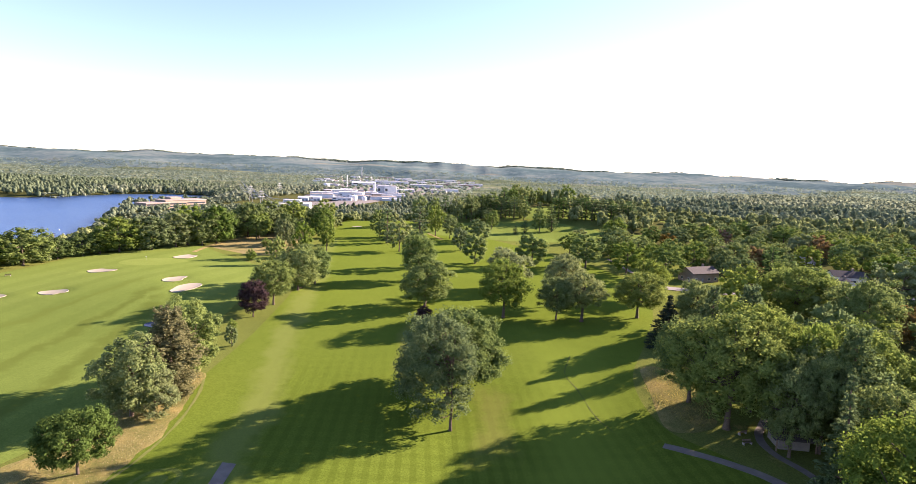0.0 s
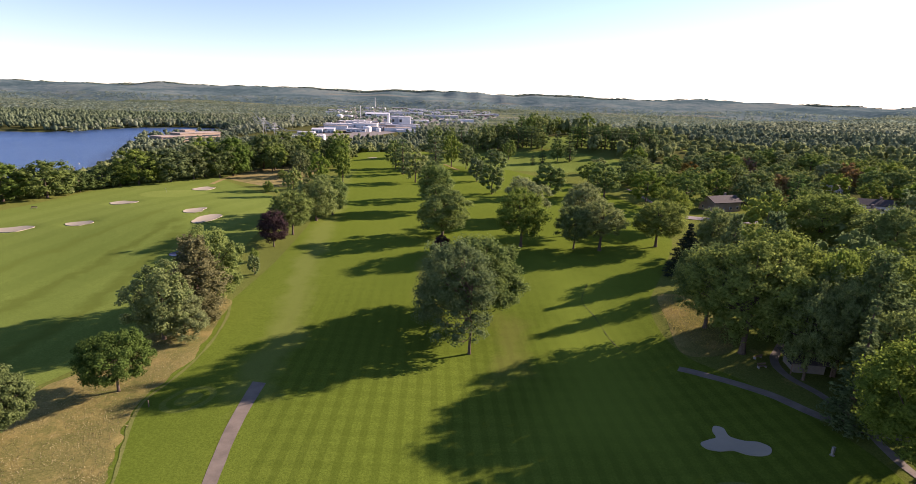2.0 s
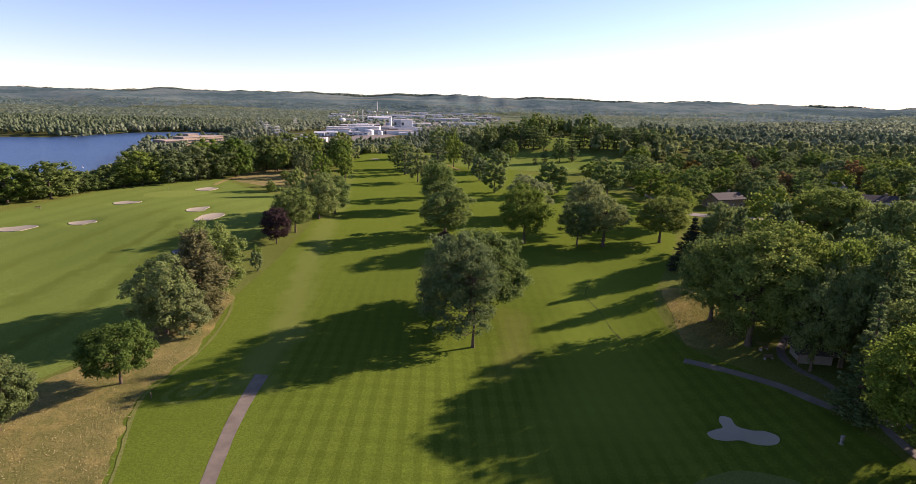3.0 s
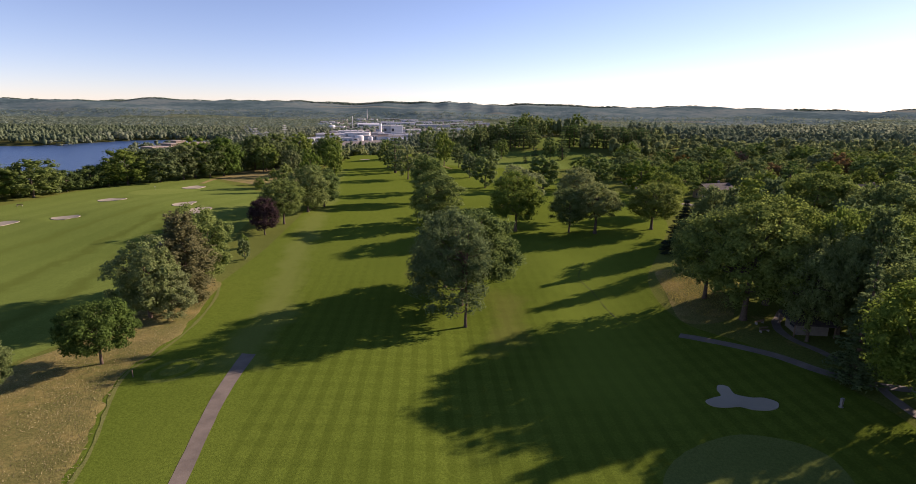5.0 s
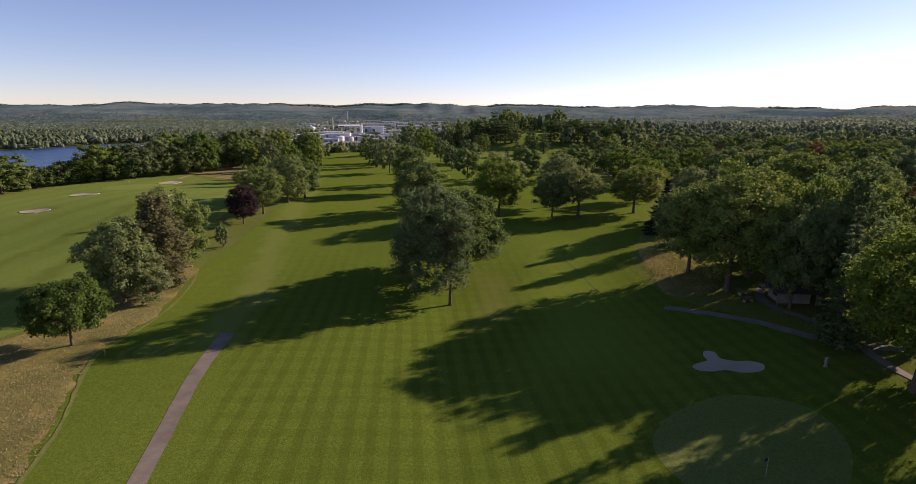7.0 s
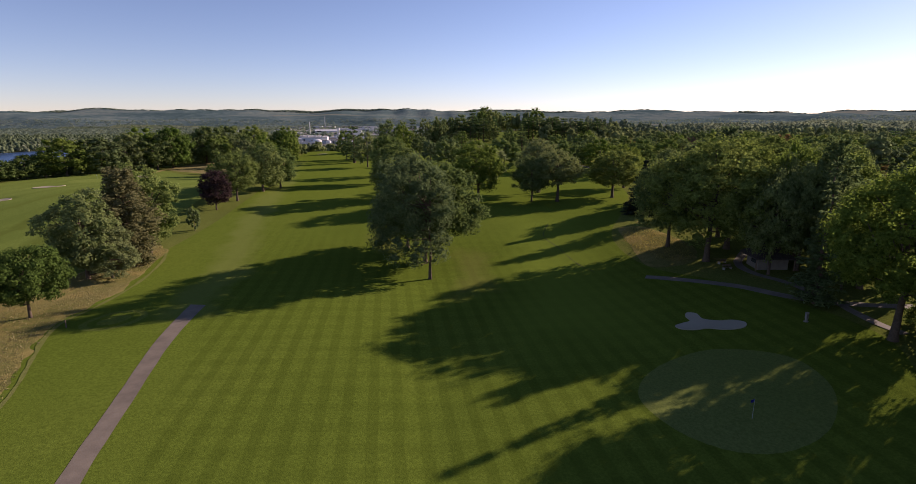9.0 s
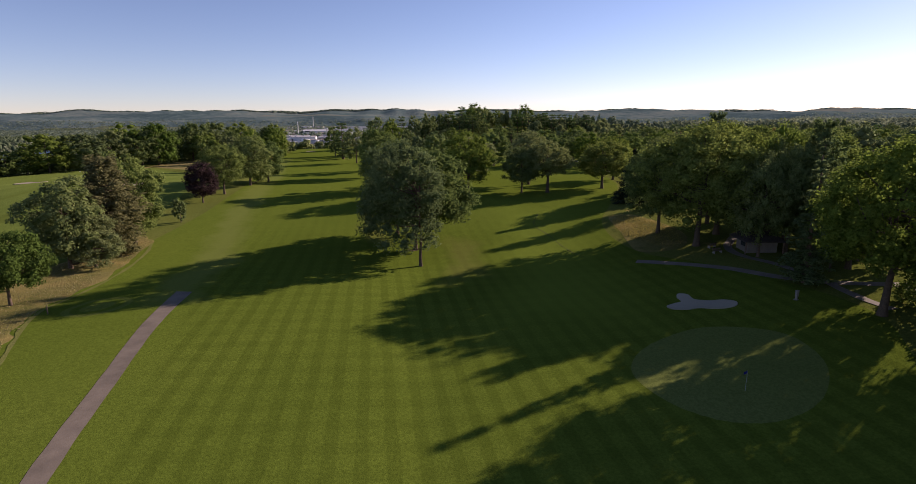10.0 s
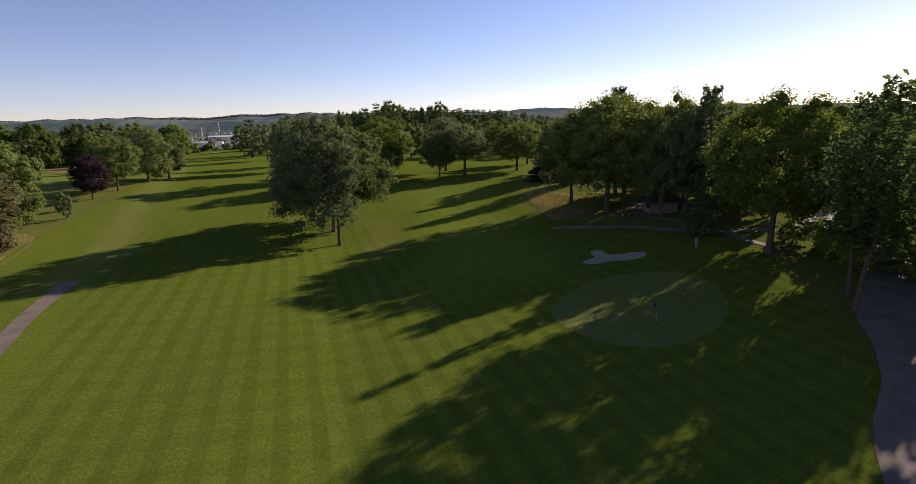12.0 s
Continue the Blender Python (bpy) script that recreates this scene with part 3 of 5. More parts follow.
def broadleaf(name, label, leaves, seed, h=20.0, w=16.0, bare=0.2, clumps=60, each=130, leaf=0.42, trunk=0.42, fork=False, lump=0.22, flat=0.75, bias=0.0, limbs=30, ragged=0.35, fill=0.55, sub=1, bark=None, slim=0.62, skirt=0.5):
    """A broad-leaved tree, height h and crown width w: trunk, limbs to the clumps, rounded clumps set with leaf sprays, gaps between."""
    rng = np.random.default_rng(seed)
    mid = np.array([bias * w, 0, h * (bare + (1 - bare) * 0.48)])
    axes = np.array([w / 2, w / 2, h * (1 - bare) * 0.52])
    k = np.arange(clumps) + 0.5
    ph, th = np.arccos(1 - 2 * k / clumps), math.pi * (1 + 5 ** 0.5) * k
    D = np.stack([np.cos(th) * np.sin(ph), np.sin(th) * np.sin(ph), np.cos(ph)], -1) + rng.normal(scale=0.12, size=(clumps, 3))
    D /= np.linalg.norm(D, axis=1)[:, None]
    out = D.copy()
    R = np.array([0.76 + ragged * noise.noise(Vector(d * 1.5) + Vector((seed * 3.1, 0, 0))) for d in D]) * rng.uniform(0.86, 1.08, clumps)
    R = np.minimum(R, 0.93)
    R[rng.random(clumps) < 0.16] *= 0.6
    under = D[:, 2] < 0
    broad = np.linalg.norm(D[:, :2], axis=1) ** (1 - skirt)
    D[under, :2] *= np.minimum(1 / (broad[under] + 0.05), 1.9 if skirt >= 0.5 else 3.5)[:, None]
    D[:, 2] = np.where(under, D[:, 2] * flat, D[:, 2])
    C = mid + D * R[:, None] * axes + rng.normal(scale=0.02 * w, size=(clumps, 3))
    rad = rng.uniform(0.65, 1.4, clumps) * lump * min(w / 2, h * 0.4)
    pts, nor = [], []
    for c, r, o in zip(C, rad, out):
        m = int(each * (r / rad.mean()) ** 1.5) + 6
        d = rng.normal(size=(m, 3)) + o * 0.6
        d[:, 2] += 0.2
        d /= np.linalg.norm(d, axis=1)[:, None]
        pts.append(c + d * np.array([1.08, 1.08, 0.92]) * r * rng.uniform(0.6, 1.35, (m, 1)))
        nn = d + o * 0.3 + rng.normal(scale=0.55, size=(m, 3)) + np.array([0, 0, 0.2])
        nor.append(nn / np.linalg.norm(nn, axis=1)[:, None])
    crown = sprays(np.concatenate(pts), np.concatenate(nor), leaf, slim, 0.14, rng)
    if fill:
        crown = joined([lumps(C, rad[:, None] * fill * np.array([1.05, 1.05, 0.88]), rng, sub), crown])
    wood = []
    heads = [np.array([0, 0, h * 0.78])] if not fork else [np.array([w * 0.12 * math.cos(a), w * 0.12 * math.sin(a), h * 0.72]) for a in (0.6, 2.9, 4.7)]
    for hd in heads:
        base = np.array([0, 0, -0.4])
        forkz = np.array([0, 0, h * bare * 0.9])
        line = np.concatenate([np.linspace(base, forkz, 4), bend(forkz, hd, 0.0, 6)[1:]])
        rr = trunk * np.interp(np.arange(len(line)), [0, 0.8, 3, len(line) - 1], [1.55, 1.05, 0.8 if not fork else 0.62, 0.18])
        line[1:, :2] += rng.normal(scale=0.012 * h, size=(len(line) - 1, 2)) * np.linspace(0, 1, len(line) - 1)[:, None]
        wood.append(tube(line, rr, 9))
    for i in rng.permutation(clumps)[:limbs]:
        s = heads[i % len(heads)] * rng.uniform(0.45, 0.85)
        s[2] = max(h * bare * 0.85, min(C[i, 2] - 1.0, h * rng.uniform(0.28, 0.7)))
        wood.append(tube(bend(s, C[i], -0.03 * h), trunk * np.linspace(0.42, 0.08, 5), 5))
    return tree_thing(name, joined(wood), crown, bark or M_BARK, leaves, label, h, w)


def conifer(name, label, leaves, seed, h=22.0, w=12.0, bare=0.22, whorls=16, arms=6, each=70, leaf=0.5, trunk=0.4, cone=True, droop=-0.1, bark=None, bias=0.0, loose=1.0, core=1.0):
    """A pine (open plates of needles) or a spruce (a dense cone): whorls of arms with needle sprays along them."""
    rng = np.random.default_rng(seed)
    pts, nor, wood, cores, sizes = [], [], [], [], []
    line = np.linspace([0, 0, -0.4], [0, 0, h * 0.97], 9)
    line[2:, :2] += rng.normal(scale=0.005 * h, size=(7, 2))
    wood.append(tube(line, trunk * np.linspace(1.35, 0.12, 9), 9))
    for i in range(whorls):
        f = (i + rng.uniform(-0.3, 0.3)) / (whorls - 1)
        f = min(max(f, 0), 1)
        z = h * (bare + (0.98 - bare) * f)
        prof = (1 - f) ** 0.85 if cone else (0.55 + 0.75 * f if f < 0.45 else 0.9 * (1 - ((f - 0.45) / 0.6) ** 1.6))
        n = arms if not cone else arms + int(4 * (1 - f))
        turn = rng.uniform(0, 6.28)
        for a in range(n):
            ang = turn + a * 6.283 / n + rng.normal(scale=0.18)
            L = max(0.4 if cone else 1.8, w / 2 * prof * rng.uniform(0.62 - 0.2 * (loose < 1), 1.12)) * (1 - bias * math.cos(ang))
            rise = droop if cone else rng.uniform(0.05, 0.3) + 0.7 * max(0, f - 0.75) / 0.25
            d = np.array([math.cos(ang), math.sin(ang), 0])
            tip = np.array([0, 0, z]) + d * L + np.array([0, 0, L * rise])
            wood.append(tube(bend(np.array([0, 0, z]), tip, 0.0, 3), trunk * np.array([0.22, 0.13, 0.03]) * (0.4 + 0.6 * prof), 4))
            m = int(each * (0.35 + 0.65 * L / (w / 2)))
            g = rng.uniform(0.25 if not cone else 0.12, 1.05, m) ** 0.8
            p = np.array([0, 0, z]) * (1 - g[:, None]) + tip * g[:, None]
            side = np.array([-d[1], d[0], 0])
            for g0, r0 in ((0.5, 0.2), (0.82, 0.15)):
                cores.append(np.array([0, 0, z]) * (1 - g0) + tip * g0)
                sizes.append(np.array([1, 1, 0.34]) * (r0 * L + 0.12) * core)
            p = p + side * (rng.normal(scale=0.2 * L, size=m) * (1.15 - g * 0.75))[:, None] + np.array([0, 0, 1]) * rng.normal(scale=0.10 + 0.025 * L if cone else (0.22 + 0.05 * L) * loose, size=m)[:, None]
            pts.append(p)
            q = rng.normal(scale=0.5 if cone else 0.75, size=(m, 3)) + np.array([0, 0, 0.8]) + d * 0.45
            nor.append(q / np.linalg.norm(q, axis=1)[:, None])
    crown = sprays(np.concatenate(pts), np.concatenate(nor), leaf, 0.34 if cone else 0.5, 0.15, rng)
    if core:
        crown = joined([lumps(np.array(cores), np.array(sizes), rng, 1), crown])
    return tree_thing(name, joined(wood), crown, bark or M_PINE_BARK, leaves, label, h, w)


BASES = {}


def plant(kind, x, y, h, w, turn=0.0, label="", group="", lean=0.0, deep=0.0):
    """A tree of a kind at x, y, of height h and width w: the first is the pattern itself, the others are copies."""
    ob, h0, w0, usual, first = BASES[kind]
    m = pose(x, y, float(land(x, y)) - 0.05, lean, 0, turn)
    size = Vector((w / w0, (deep or w) / w0, h / h0))
    if first:
        BASES[kind] = (ob, h0, w0, usual, False)
        ob.matrix_basis = m @ Matrix.Diagonal((*size, 1))
        made = ob
    else:
        was = ob.scale
        made = copy_thing(ob, m @ Matrix.Diagonal((size.x / was.x, size.y / was.y, size.z / was.z, 1)))
    return tagged(made, label or usual, "", group or "trees of the course")


def base(kind, ob, h, w):
    """Keep a first tree as the pattern for copies."""
    BASES[kind] = (ob, h, w, ob["label"], True)


base("oak", broadleaf("oak_tree", "broad dark green oak with a rounded crown on the course", L_OAK, 11, 20, 16, 0.22, 200, 52, 0.24, flat=1.0, lump=0.15), 20, 16)
base("oak_open", broadleaf("oak_tree", "spreading open oak with forked limbs showing under the crown", L_OAK, 12, 20, 18, 0.3, 190, 60, 0.24, trunk=0.5, fork=True, lump=0.13, flat=0.8, fill=0.5), 20, 18)
base("maple", broadleaf("maple_tree", "dense leafy green maple with a full crown", L_MAPLE, 13, 20, 18, 0.12, 210, 60, 0.22, lump=0.15, flat=1.0, ragged=0.3), 20, 18)
base("high_maple", broadleaf("maple_tree", "big dense maple with a clear trunk under its crown", L_MAPLE, 20, 21, 20, 0.2, 260, 70, 0.205, trunk=0.45, lump=0.135, flat=0.9, ragged=0.25, fill=0.5), 21, 20)
base("big_maple", broadleaf("maple_tree", "heavy old maple with an open crown", L_OAK, 19, 21, 18, 0.2, 270, 105, 0.175, trunk=0.42, lump=0.13, flat=0.9, fill=0.55, ragged=0.2), 21, 18)
base("silver", broadleaf("ash_tree", "pale silvery green tree with loose sprays of leaves", L_SILVER, 14, 18, 13, 0.05, 190, 56, 0.26, lump=0.14, flat=1.0, fill=0.4, ragged=0.6), 18, 13)
base("small", broadleaf("maple_tree", "small rounded green maple", L_DENSE, 15, 10, 11, 0.16, 170, 75, 0.16, trunk=0.22, lump=0.16, flat=0.85, ragged=0.2), 10, 11)
base("bush", broadleaf("bush", "low round green bush", L_OAK, 36, 5, 5, 0.03, 50, 32, 0.17, trunk=0.1, lump=0.25, flat=1.0, limbs=5), 5, 5)
base("purple", broadleaf("purple_maple_tree", "dark purple-leaved maple with a round crown", L_PURPLE, 16, 12, 9, 0.12, 130, 55, 0.19, trunk=0.22, lump=0.17, flat=1.0, ragged=0.2), 12, 9)
base("pine", conifer("pine_tree", "tall white pine with layered dark boughs", L_PINE, 21, 23, 14, 0.12, 19, 7, 95, 0.34, cone=False, core=0.7), 23, 14)
base("lone_pine", broadleaf("pine_tree", "tall white pine with feathery dark boughs", L_PINE, 26, 23, 15, 0.11, 210, 95, 0.2, trunk=0.27, lump=0.14, flat=0.88, bias=-0.22, ragged=0.34, fill=0.5, bark=M_PINE_BARK, slim=0.5, skirt=0.12), 23, 15)
base("tall_pine", conifer("pine_tree", "tall pine with a bare lower trunk", L_PINE, 27, 22, 10, 0.32, 16, 6, 62, 0.27, trunk=0.17, cone=False, loose=1.1, core=0.2), 22, 10)
base("lone_oak", broadleaf("oak_tree", "broad spreading oak with a full crown", L_OAK, 18, 21, 18, 0.16, 220, 75, 0.23, trunk=0.34, flat=0.85, lump=0.15, bias=0.16, skirt=0.3), 21, 18)
base("spruce", conifer("spruce_tree", "dark conical spruce with boughs down to the grass", L_SPRUCE, 22, 17, 8, 0.02, 24, 8, 48, 0.3, trunk=0.28, core=0.8), 17, 8)
base("rust", conifer("pine_tree", "brownish green pine with thinning needles", L_RUST, 23, 20, 11, 0.03, 22, 8, 110, 0.28, cone=False, loose=1.3, core=0.6), 20, 11)
base("thin", conifer("spruce_tree", "slender grey-green spruce with a thin spire", L_SILVER, 24, 20, 6, 0.05, 24, 5, 36, 0.28, trunk=0.25, core=0.7), 20, 6)
base("mid", broadleaf("oak_tree", "green shade tree standing on the course", L_OAK, 31, 18, 15, 0.1, 64, 17, 0.36, lump=0.2, flat=1.0, limbs=5, ragged=0.25, fill=0.68), 18, 15)
base("mid_dark", broadleaf("oak_tree", "dense dark oak with a rounded crown", L_DENSE, 37, 18, 17, 0.05, 90, 24, 0.34, lump=0.19, flat=1.0, limbs=5, ragged=0.2, fill=0.66), 18, 17)
base("mid_maple", broadleaf("maple_tree", "bright green shade tree with a full crown", L_MAPLE, 32, 18, 15, 0.1, 64, 17, 0.36, lump=0.2, flat=1.0, limbs=5, ragged=0.25, fill=0.68), 18, 15)
base("mid_silver", broadleaf("ash_tree", "pale green tree with a loose crown", L_SILVER, 33, 17, 13, 0.08, 60, 19, 0.33, lump=0.2, flat=1.0, limbs=5, ragged=0.25, fill=0.75), 17, 13)
base("mid_pine", conifer("pine_tree", "dark pine among the course trees", L_PINE, 34, 20, 10, 0.08, 11, 5, 16, 0.6, cone=False, core=0.9), 20, 10)
base("mid_autumn", broadleaf("maple_tree", "maple turning rusty orange", L_AUTUMN, 35, 15, 13, 0.06, 56, 13, 0.44, lump=0.22, flat=1.0, limbs=5, fill=0.8), 15, 13)
# the pair in the middle of the fairway
plant("lone_pine", 0.3, 101.6, 23.2, 17.5, -25, "tall white pine with layered boughs beside an oak on the fairway", deep=12.5)
# unseen behind the pair: added to broaden the shadow on the fairway
plant("oak", -4.5, 121.0, 12.5, 13.0, 70, "smaller oak added unseen behind the spreading oak to widen its shadow")
plant("lone_oak", -0.6, 112.0, 20.5, 20.0, 40, "broad oak close behind a white pine on the fairway")
# the row at the left of the fairway
G1 = "trees along the left of the fairway"
plant("small", -56.3, 79.6, 10.4, 11.0, 0, "small rounded maple alone in dry grass", G1)
plant("small", -64.6, 66.6, 10.0, 9.6, 90, "small rounded maple at the edge of the dry grass", G1)
plant("silver", -59.6, 98.0, 15.5, 12.8, 0, "pale silvery ash in a clump in dry grass", G1)
plant("rust", -57.2, 107.0, 18.5, 12.0, 30, "", G1)
plant("silver", -57.5, 115.0, 18.5, 13.0, 130, "pale silvery ash beside a brownish pine", G1)
plant("silver", -55.8, 98.5, 9.5, 9.0, 250, "", G1)
plant("mid_silver", -56.6, 134.4, 5.9, 3.4, 30, "young sapling with a thin crown", G1)
plant("purple", -59.7, 156.5, 11.2, 9.0, 0, "", G1)
plant("maple", -58.0, 168.7, 15.2, 14.0, 60, "", G1)
plant("silver", -56.0, 188.0, 16.4, 16.5, 0, "", G1)
plant("silver", -53.0, 199.0, 15.0, 13.0, 100, "", G1)
plant("mid", -69.2, 281.5, 18.0, 10.8, 0, "", G1)
plant("mid", -76.0, 262.0, 18.5, 11.0, 70, "", G1)
plant("mid_maple", -80.0, 235.0, 13.0, 9.0, 10, "", G1)
# the row at its right, far side of the pair
G2 = "trees between the two fairways"
plant("silver", -9.6, 176.0, 17.4, 18.0, 20, "pale green ash between the two fairways", G2)
plant("purple", -8.6, 153.5, 7.0, 5.0, 60, "small purple-leaved tree hidden behind the pine", G2)
plant("oak", -15.0, 216.0, 19.0, 16.0, 90, "", G2)
plant("mid", -17.5, 243.0, 18.0, 16.0, 0, "", G2)
plant("mid", -31.0, 290.0, 19.0, 16.0, 90, "", G2)
plant("mid_pine", -42.0, 320.0, 21.0, 13.0, 0, "", G2)
plant("mid", -50.0, 345.0, 19.0, 14.0, 40, "", G2)
plant("mid_pine", -24.0, 345.0, 22.0, 12.0, 40, "", G2)
plant("mid", -14.0, 362.0, 22.0, 15.0, 40, "", G2)
# the trees of the right-hand fairway
G3 = "trees of the fairway on the right"
plant("oak", 16.2, 166.9, 19.0, 17.0, 0, "tall oak with an open crown on the fairway", G3)
plant("maple", 33.0, 166.3, 14.6, 13.0, 0, "", G3)
plant("oak_open", 41.0, 165.5, 16.0, 16.5, 30, "", G3)
plant("oak_open", 39.5, 186.0, 18.5, 16.0, 120, "", G3)
plant("oak", 61.0, 172.2, 15.6, 17.0, 140, "round green oak standing by itself on the turf", G3)
plant("spruce", 60.0, 145.5, 14.5, 10.0, 0, "dark conical spruce at the edge of the maples", G3)
plant("silver", 21.0, 205.0, 17.0, 19.0, 140, "", G3)
plant("mid_silver", 10.2, 260.8, 15.5, 13.0, 0, "", G3)
plant("mid_silver", 3.0, 300.6, 14, 10.0, 0, "", G3)
plant("mid_silver", 38.8, 260.8, 16.5, 17.2, 0, "", G3)
plant("mid", 66.0, 262.0, 17.5, 19.0, 0, "", G3)
plant("mid", 82.0, 248.0, 16.5, 17.0, 80, "", G3)
plant("mid", 97.0, 240.0, 16.5, 17.0, 200, "", G3)
plant("oak", 74.0, 196.0, 16.0, 15.0, 50, "", G3)
# the shady corner round the green
G4 = "trees round the shelter and the green"
plant("high_maple", 54.5, 101.8, 23.0, 24.0, 0, "big dense maple over the shelter", G4)
plant("high_maple", 62.5, 108.5, 23.0, 23.0, 110, "big dense maple beside the dry grass", G4)
plant("maple", 66.5, 93.0, 20.0, 13.0, 300, "", G4)
plant("high_maple", 52.0, 113.0, 19.5, 17.0, 200, "tall maple at the edge of the dry grass", G4)
plant("big_maple", 57.8, 63.8, 21.4, 18.0, 40, "heavy maple leaning over the path by the green", G4)
plant("pine", 70.5, 92.8, 23.5, 10.0, 0, "dark pine rising behind the shelter", G4)
plant("pine", 66.0, 118.0, 24.5, 10.0, 70, "", G4)
# extra pine, added to throw a shadow band across the turf
plant("pine", 69.0, 139.5, 19.0, 7.5, 50, "", G4)
plant("maple", 60.2, 91.5, 19.0, 11.0, 150, "dark maple rising in front of the shelter", G4)
# added to darken the cart path with its shade
plant("mid_maple", 78.5, 84.5, 15.0, 11.0, 15, "", G4)
plant("thin", 57.8, 77.2, 21.0, 6.5, 0, "", G4)
plant("tall_pine", 49.5, 44.7, 22.5, 10.0, 20, "tall pine leaning beside the cart path", G4, 5)
plant("tall_pine", 52.6, 48.0, 21.0, 9.0, 80, "", G4)
plant("mid_maple", 75.0, 87.0, 14.0, 11.0, 80, "", G4)
# the next four are added to thicken the shade and dapple the green
plant("maple", 68.0, 100.0, 22.5, 14.0, 80, "", G4)
plant("oak_open", 69.5, 82.5, 17.0, 13.0, 10, "open oak added beside the parking lot to dapple the green", G4)
plant("maple", 65.5, 81.5, 9.5, 8.0, 60, "low spreading maple added beyond the cart path to cast shade", G4)
plant("maple", 73.0, 102.5, 15.0, 12.0, 230, "", G4)
plant("bush", 62.0, 49.5, 4.5, 6.0, 200, "low leafy tree beside the service road", G4)
# hidden bush, added for shade on the service road
plant("bush", 60.5, 44.0, 4.5, 6.0, 20, "low leafy tree beside the service road", G4)
for x, y, h, w in ((63.5, 58.5, 4.5, 6.5), (66.5, 62.0, 5.5, 7.5), (60.5, 53.0, 3.8, 5.5), (64.5, 66.5, 3.5, 5.0)):
    plant("bush", x, y, h, w, 40 * x, "dark leafy shrub between the path and the road", G4)
plant("oak", 79.0, 101.6, 22.0, 15.5, 20, "", G4)
plant("mid_silver", 88.0, 124.0, 20.0, 14.0, 20, "", G4)
plant("mid_maple", 83.0, 96.0, 18.0, 12.0, 20, "", G4)
plant("oak", 72.0, 154.9, 17.0, 13.0, 20, "", G4)
plant("mid", 94.6, 170.5, 20.0, 17.0, 70, "", G4)
plant("maple", 112.0, 170.7, 20.5, 23.0, 20, "", G4)
plant("maple", 118.0, 150.3, 20.0, 19.0, 190, "", G4)
plant("mid_silver", 166.0, 193.0, 20.0, 17.0, 20, "", G4)
# added to break the sun by the big maple into dapples
plant("oak_open", 67.5, 69.5, 13.0, 10.5, 70, "low open oak added between the path and the parking lot for dappled shade", G4)
# the next nine: hidden or out of view, added to shade turf and road
plant("maple", 66.0, 54.0, 16.0, 12.0, 20, "", G4)
plant("mid", 75.0, 60.0, 18.0, 13.0, 120, "", G4)
plant("mid_maple", 53.0, 30.0, 20.0, 14.0, 120, "", G4)
plant("tall_pine", 58.5, 37.0, 21.0, 11.0, 200, "", G4)
plant("tall_pine", 61.0, 33.0, 20.0, 11.0, 10, "", G4)
plant("tall_pine", 56.0, 27.0, 20.0, 11.0, 50, "", G4)
plant("mid", 50.0, 18.0, 19.0, 14.0, 77, "", G4)
plant("mid_maple", 64.0, 22.0, 20.0, 16.0, 150, "", G4)
plant("mid_maple", 69.0, 45.0, 14.0, 13.0, 250, "", G4)
# the treeline on the bluff
G5 = "treeline on the bluff above the lake"
BLUFF_FRONT = [(-188, 206, 17, 17), (-178, 216, 17, 17), (-180, 228, 13, 14), (-172, 242, 14, 16), (-163, 254, 16.5, 17), (-153, 264, 16.5, 17), (-146, 285, 21, 18), (-134, 293, 21, 17), (-128, 322, 21, 18), (-124, 345, 21, 18), (-112, 360, 21, 16), (-103, 318, 16, 10), (-98, 300, 14, 9), (-116, 384, 19, 15), (-100, 395, 20, 15)]
BLUFF_BACK = [(-196, 192, 15, 15), (-93, 350, 18, 13), (-84, 330, 18, 12), (-192, 214, 15, 15), (-184, 222, 14, 14), (-176, 232, 13, 14), (-170, 250, 14, 14), (-158, 262, 15, 15), (-147, 275, 18, 15), (-138, 285, 18, 14), (-137, 302, 19, 16), (-132, 333, 18, 16), (-120, 333, 17, 14)]
for k, (x, y, h, w) in enumerate(BLUFF_FRONT + BLUFF_BACK):
    plant(("mid_dark", "mid_dark", "mid", "mid_dark")[k % 4], x, y, h * (0.93 if y < 218 else 0.75 if y < 252 else 1.04), w * (1.35 if y < 218 or y > 252 else 1.0), 47 * k, "dark tree of the dense line on the bluff", G5)
plant("bush", -104, 288, 5.5, 6.0, 40, "small bush on the dry bank", G5)
plant("bush", -96, 281, 4.0, 5.0, 140, "small bush on the dry bank", G5)
plant("mid_maple", -119, 312, 14.0, 12.0, 20, "bright green tree on the dry bank", G5)
plant("bush", -93, 296, 5.0, 5.0, 200, "small bush on the dry bank", G5)

plant("bush", -95.6, 245.5, 6.0, 5.0, 80, "round green bush at the edge of the far fairway", G5)
plant("mid_maple", -120, 319, 17.0, 17.0, 130, "bright green tree on the dry bank", G5)
plant("bush", -60.5, 143.8, 4.2, 2.6, 10, "young sapling with a thin crown", G1)


